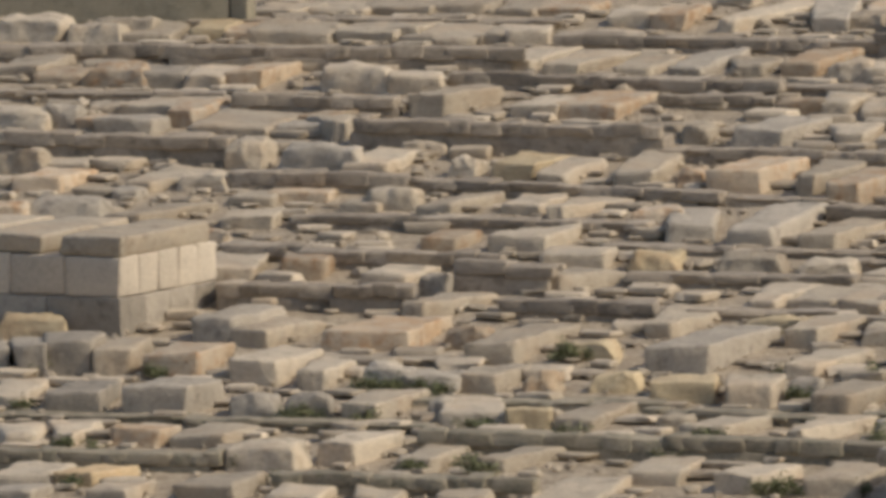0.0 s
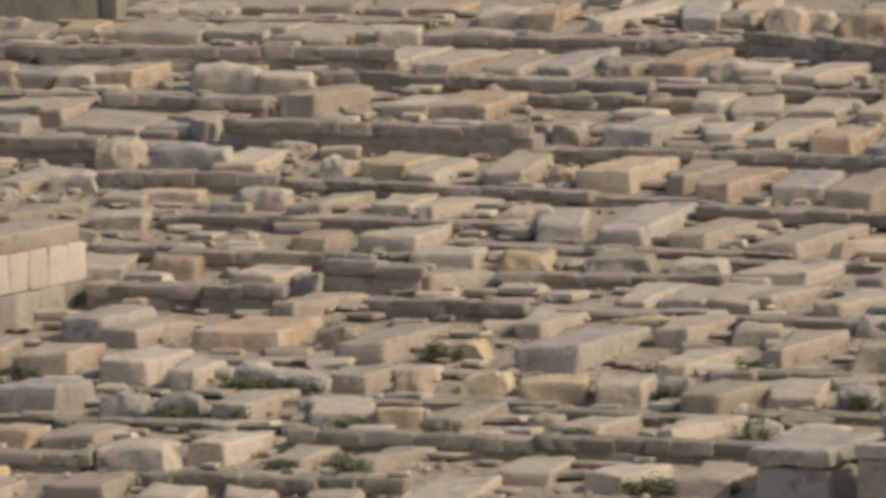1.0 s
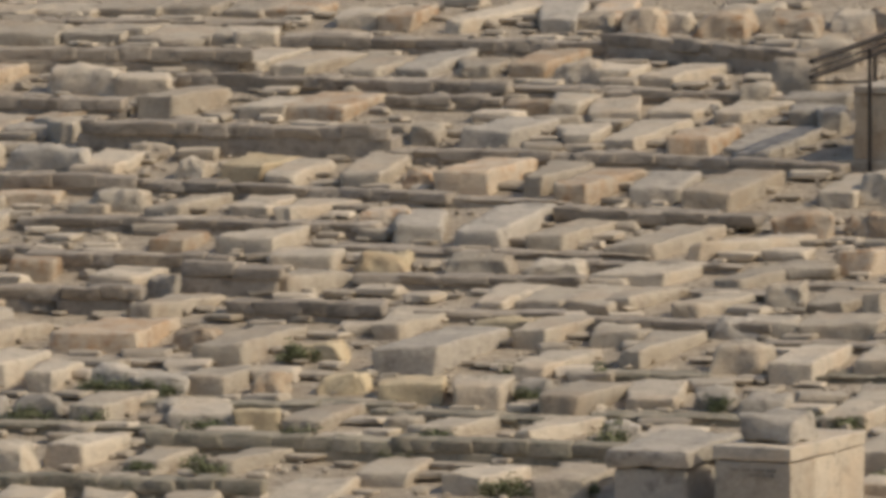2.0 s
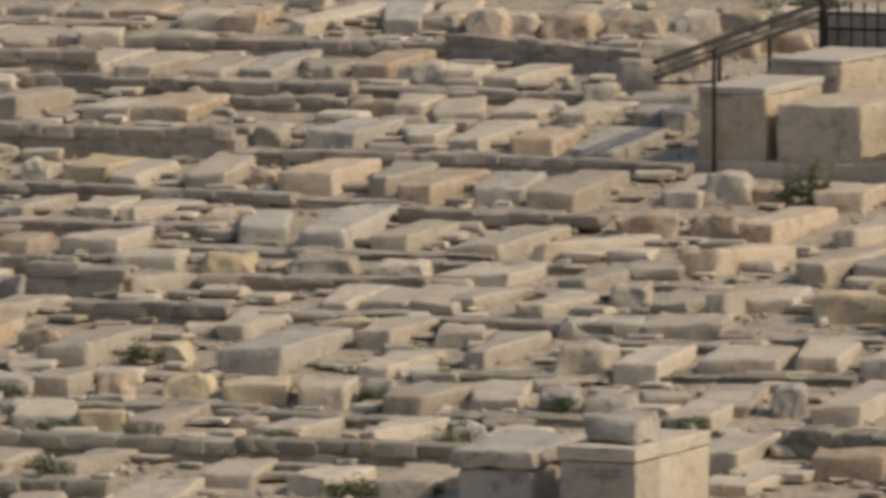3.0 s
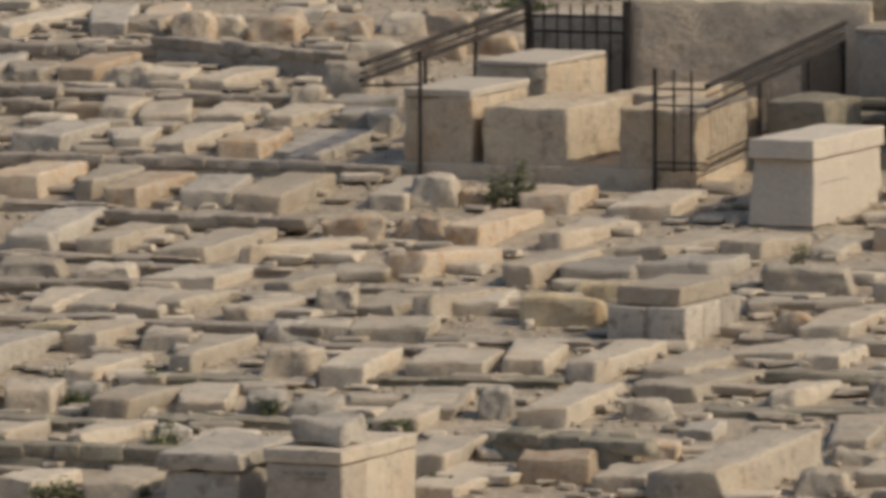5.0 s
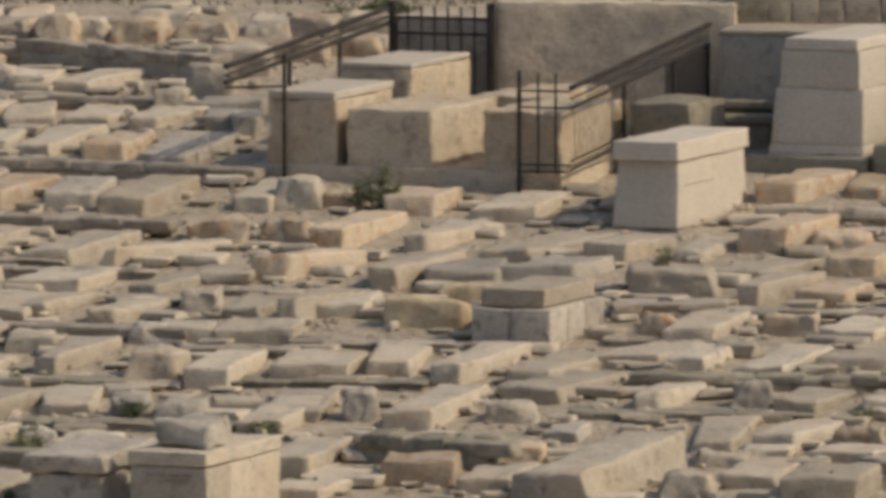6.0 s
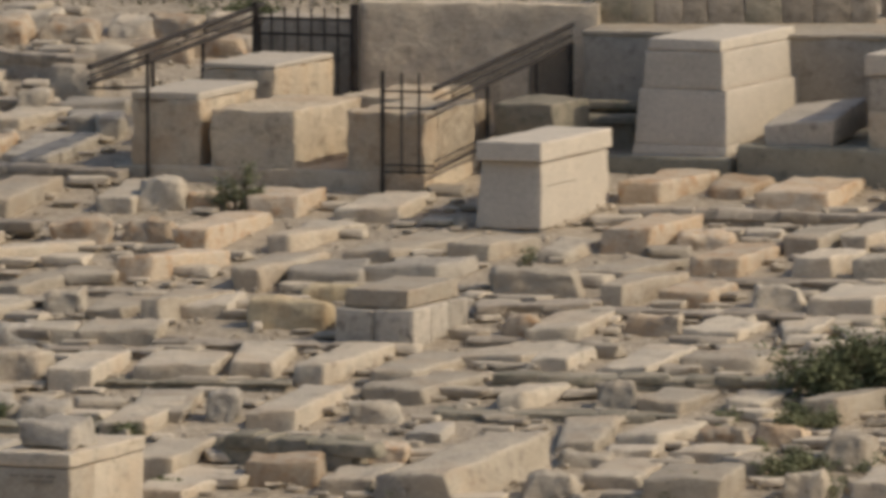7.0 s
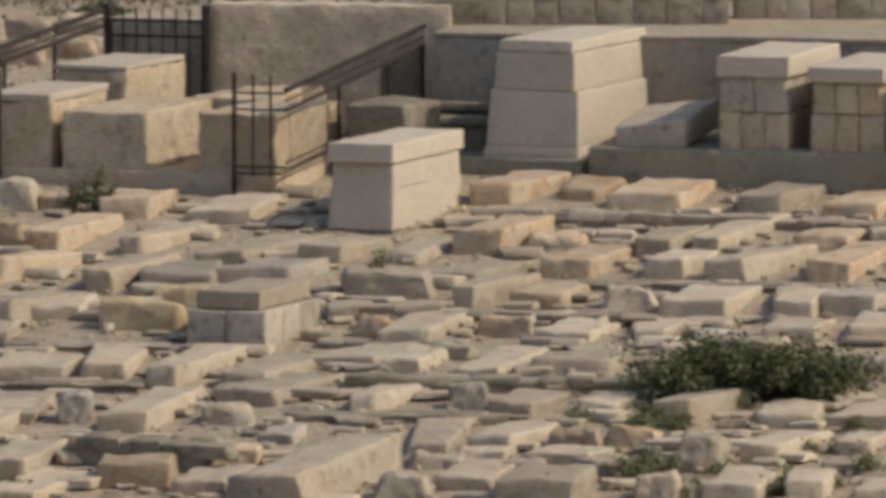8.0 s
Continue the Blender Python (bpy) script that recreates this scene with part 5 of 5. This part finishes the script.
def dry_grass(count, x0, x1, y0, y1):
    rng = np.random.default_rng(3)
    vs, fs = [], []
    for k in range(count):
        x, y, a, t = rng.uniform(x0, x1), rng.uniform(y0, y1), rng.uniform(0, 6.28), rng.uniform(0.08, 0.28)
        dx, dy = math.cos(a) * 0.012, math.sin(a) * 0.012
        z = hill(y)
        vs += [(x - dx, y - dy, z), (x + dx, y + dy, z), (x + rng.uniform(-0.08, 0.08), y + rng.uniform(-0.08, 0.08), z + t)]
        fs.append((3 * k, 3 * k + 1, 3 * k + 2))
    me = bpy.data.meshes.new("dry_grass")
    me.from_pydata(vs, [], fs)
    me.materials.append(OLIVE)
    tagged(link("dry_grass", me), "dusty olive grass above the highest graves", "grass", kind="stuff")


broken_stones(4400)
dry_grass(9000, -8.0, 13.0, 205.3, 211.0)
scatter("stone_chips", 12000, -13.5, 13.5, 169.5, 206.5, 0.015, 0.05, "pale limestone chips and gravel between the graves")
scatter("rubble", 1000, -13.5, 13.5, 169.5, 206.5, 0.05, 0.14, "broken pieces of limestone between the grave slabs")

# ---- terrace walls ----
wall(-12.43, 200.24, 2.34, 0.9, 0.20)
wall(-10.00, 199.68, 4.07, -1.5, 0.29)
wall(-9.27, 203.01, 3.68, -1.8, 0.11)
wall(-5.51, 201.31, 4.04, -7.7, 0.20)
wall(-12.25, 197.27, 3.05, -0.6, 0.13)
wall(-9.10, 196.41, 1.96, -6.3, 0.24)
wall(-6.66, 198.46, 3.78, -11.9, 0.19)
wall(-4.10, 196.91, 1.16, -5.2, 0.16)
wall(-2.96, 197.93, 1.70, -4.7, 0.13)
wall(-11.99, 193.10, 3.04, -9.6, 0.34)
wall(-7.59, 193.66, 3.62, -8.0, 0.39)
wall(-4.05, 193.03, 2.84, -7.9, 0.17)
wall(-8.88, 190.93, 1.85, -6.3, 0.23)
wall(-7.11, 190.88, 3.68, -13.8, 0.17)
wall(-3.54, 190.09, 1.58, -7.5, 0.09)
wall(-1.98, 189.03, 0.93, -13.4, 0.16)
wall(-8.13, 188.39, 3.91, -6.8, 0.16)
wall(-8.77, 186.34, 0.89, -13.5, 0.19)
wall(-7.90, 185.68, 2.09, -5.1, 0.21)
wall(-6.12, 184.17, 1.09, -10.6, 0.34)
wall(-4.58, 186.78, 3.55, -8.7, 0.10)
wall(-4.20, 184.57, 1.95, -5.4, 0.16)
wall(-8.64, 183.07, 1.22, -4.1, 0.28)
wall(-7.40, 182.87, 0.78, -1.6, 0.31)
wall(-5.57, 182.51, 1.68, -8.8, 0.22)
wall(-3.92, 182.54, 1.66, -3.9, 0.10)
wall(-8.62, 175.75, 2.45, -6.7, 0.11)
wall(-6.20, 174.34, 5.26, -7.5, 0.24)
wall(-10.78, 173.41, 2.53, -4.8, 0.21)
wall(-7.57, 172.12, 2.50, -9.2, 0.21)
wall(-3.85, 176.37, 1.70, -12.6, 0.11)
wall(-6.48, 177.07, 2.69, -4.7, 0.08)
wall(-10.95, 176.18, 2.32, -3.9, 0.07)
wall(-7.42, 179.72, 1.77, -5.7, 0.07)
wall(-1.64, 200.78, 2.62, -31.6, 0.31)
wall(-1.61, 197.46, 2.01, -9.4, 0.16)
wall(-1.60, 192.80, 2.74, -16.7, 0.17)
wall(-2.08, 188.74, 2.01, -13.0, 0.21)
wall(-1.76, 185.65, 1.74, -4.8, 0.11)
wall(-0.53, 183.89, 0.77, -10.8, 0.09)
wall(-1.56, 181.81, 1.80, -13.6, 0.17)
wall(-1.58, 178.66, 1.17, -3.2, 0.11)
wall(0.28, 180.61, 1.20, -10.0, 0.11)
wall(0.72, 184.41, 0.68, -6.0, 0.09)
wall(-1.56, 176.29, 2.61, -5.7, 0.08)
wall(2.03, 174.44, 1.41, 0.1, 0.24)
wall(6.73, 189.29, 3.22, -7.9, 0.16)
wall(9.92, 188.85, 1.69, -8.8, 0.11)
wall(1.40, 180.99, 2.01, -5.1, 0.10)
wall(4.94, 182.92, 1.34, 8.2, 0.16)
wall(5.03, 178.56, 3.09, -4.9, 0.16)
wall(2.10, 174.26, 1.45, -22.1, 0.30)
wall(4.80, 181.21, 1.46, -3.8, 0.07)
wall(0.66, 178.71, 2.16, -4.7, 0.08)
wall(10.65, 183.32, 0.75, -12.2, 0.09)
wall(6.20, 182.90, 2.05, -11.1, 0.12)
wall(4.33, 176.80, 2.38, -5.9, 0.08)
wall(7.01, 184.92, 2.98, -5.3, 0.09)
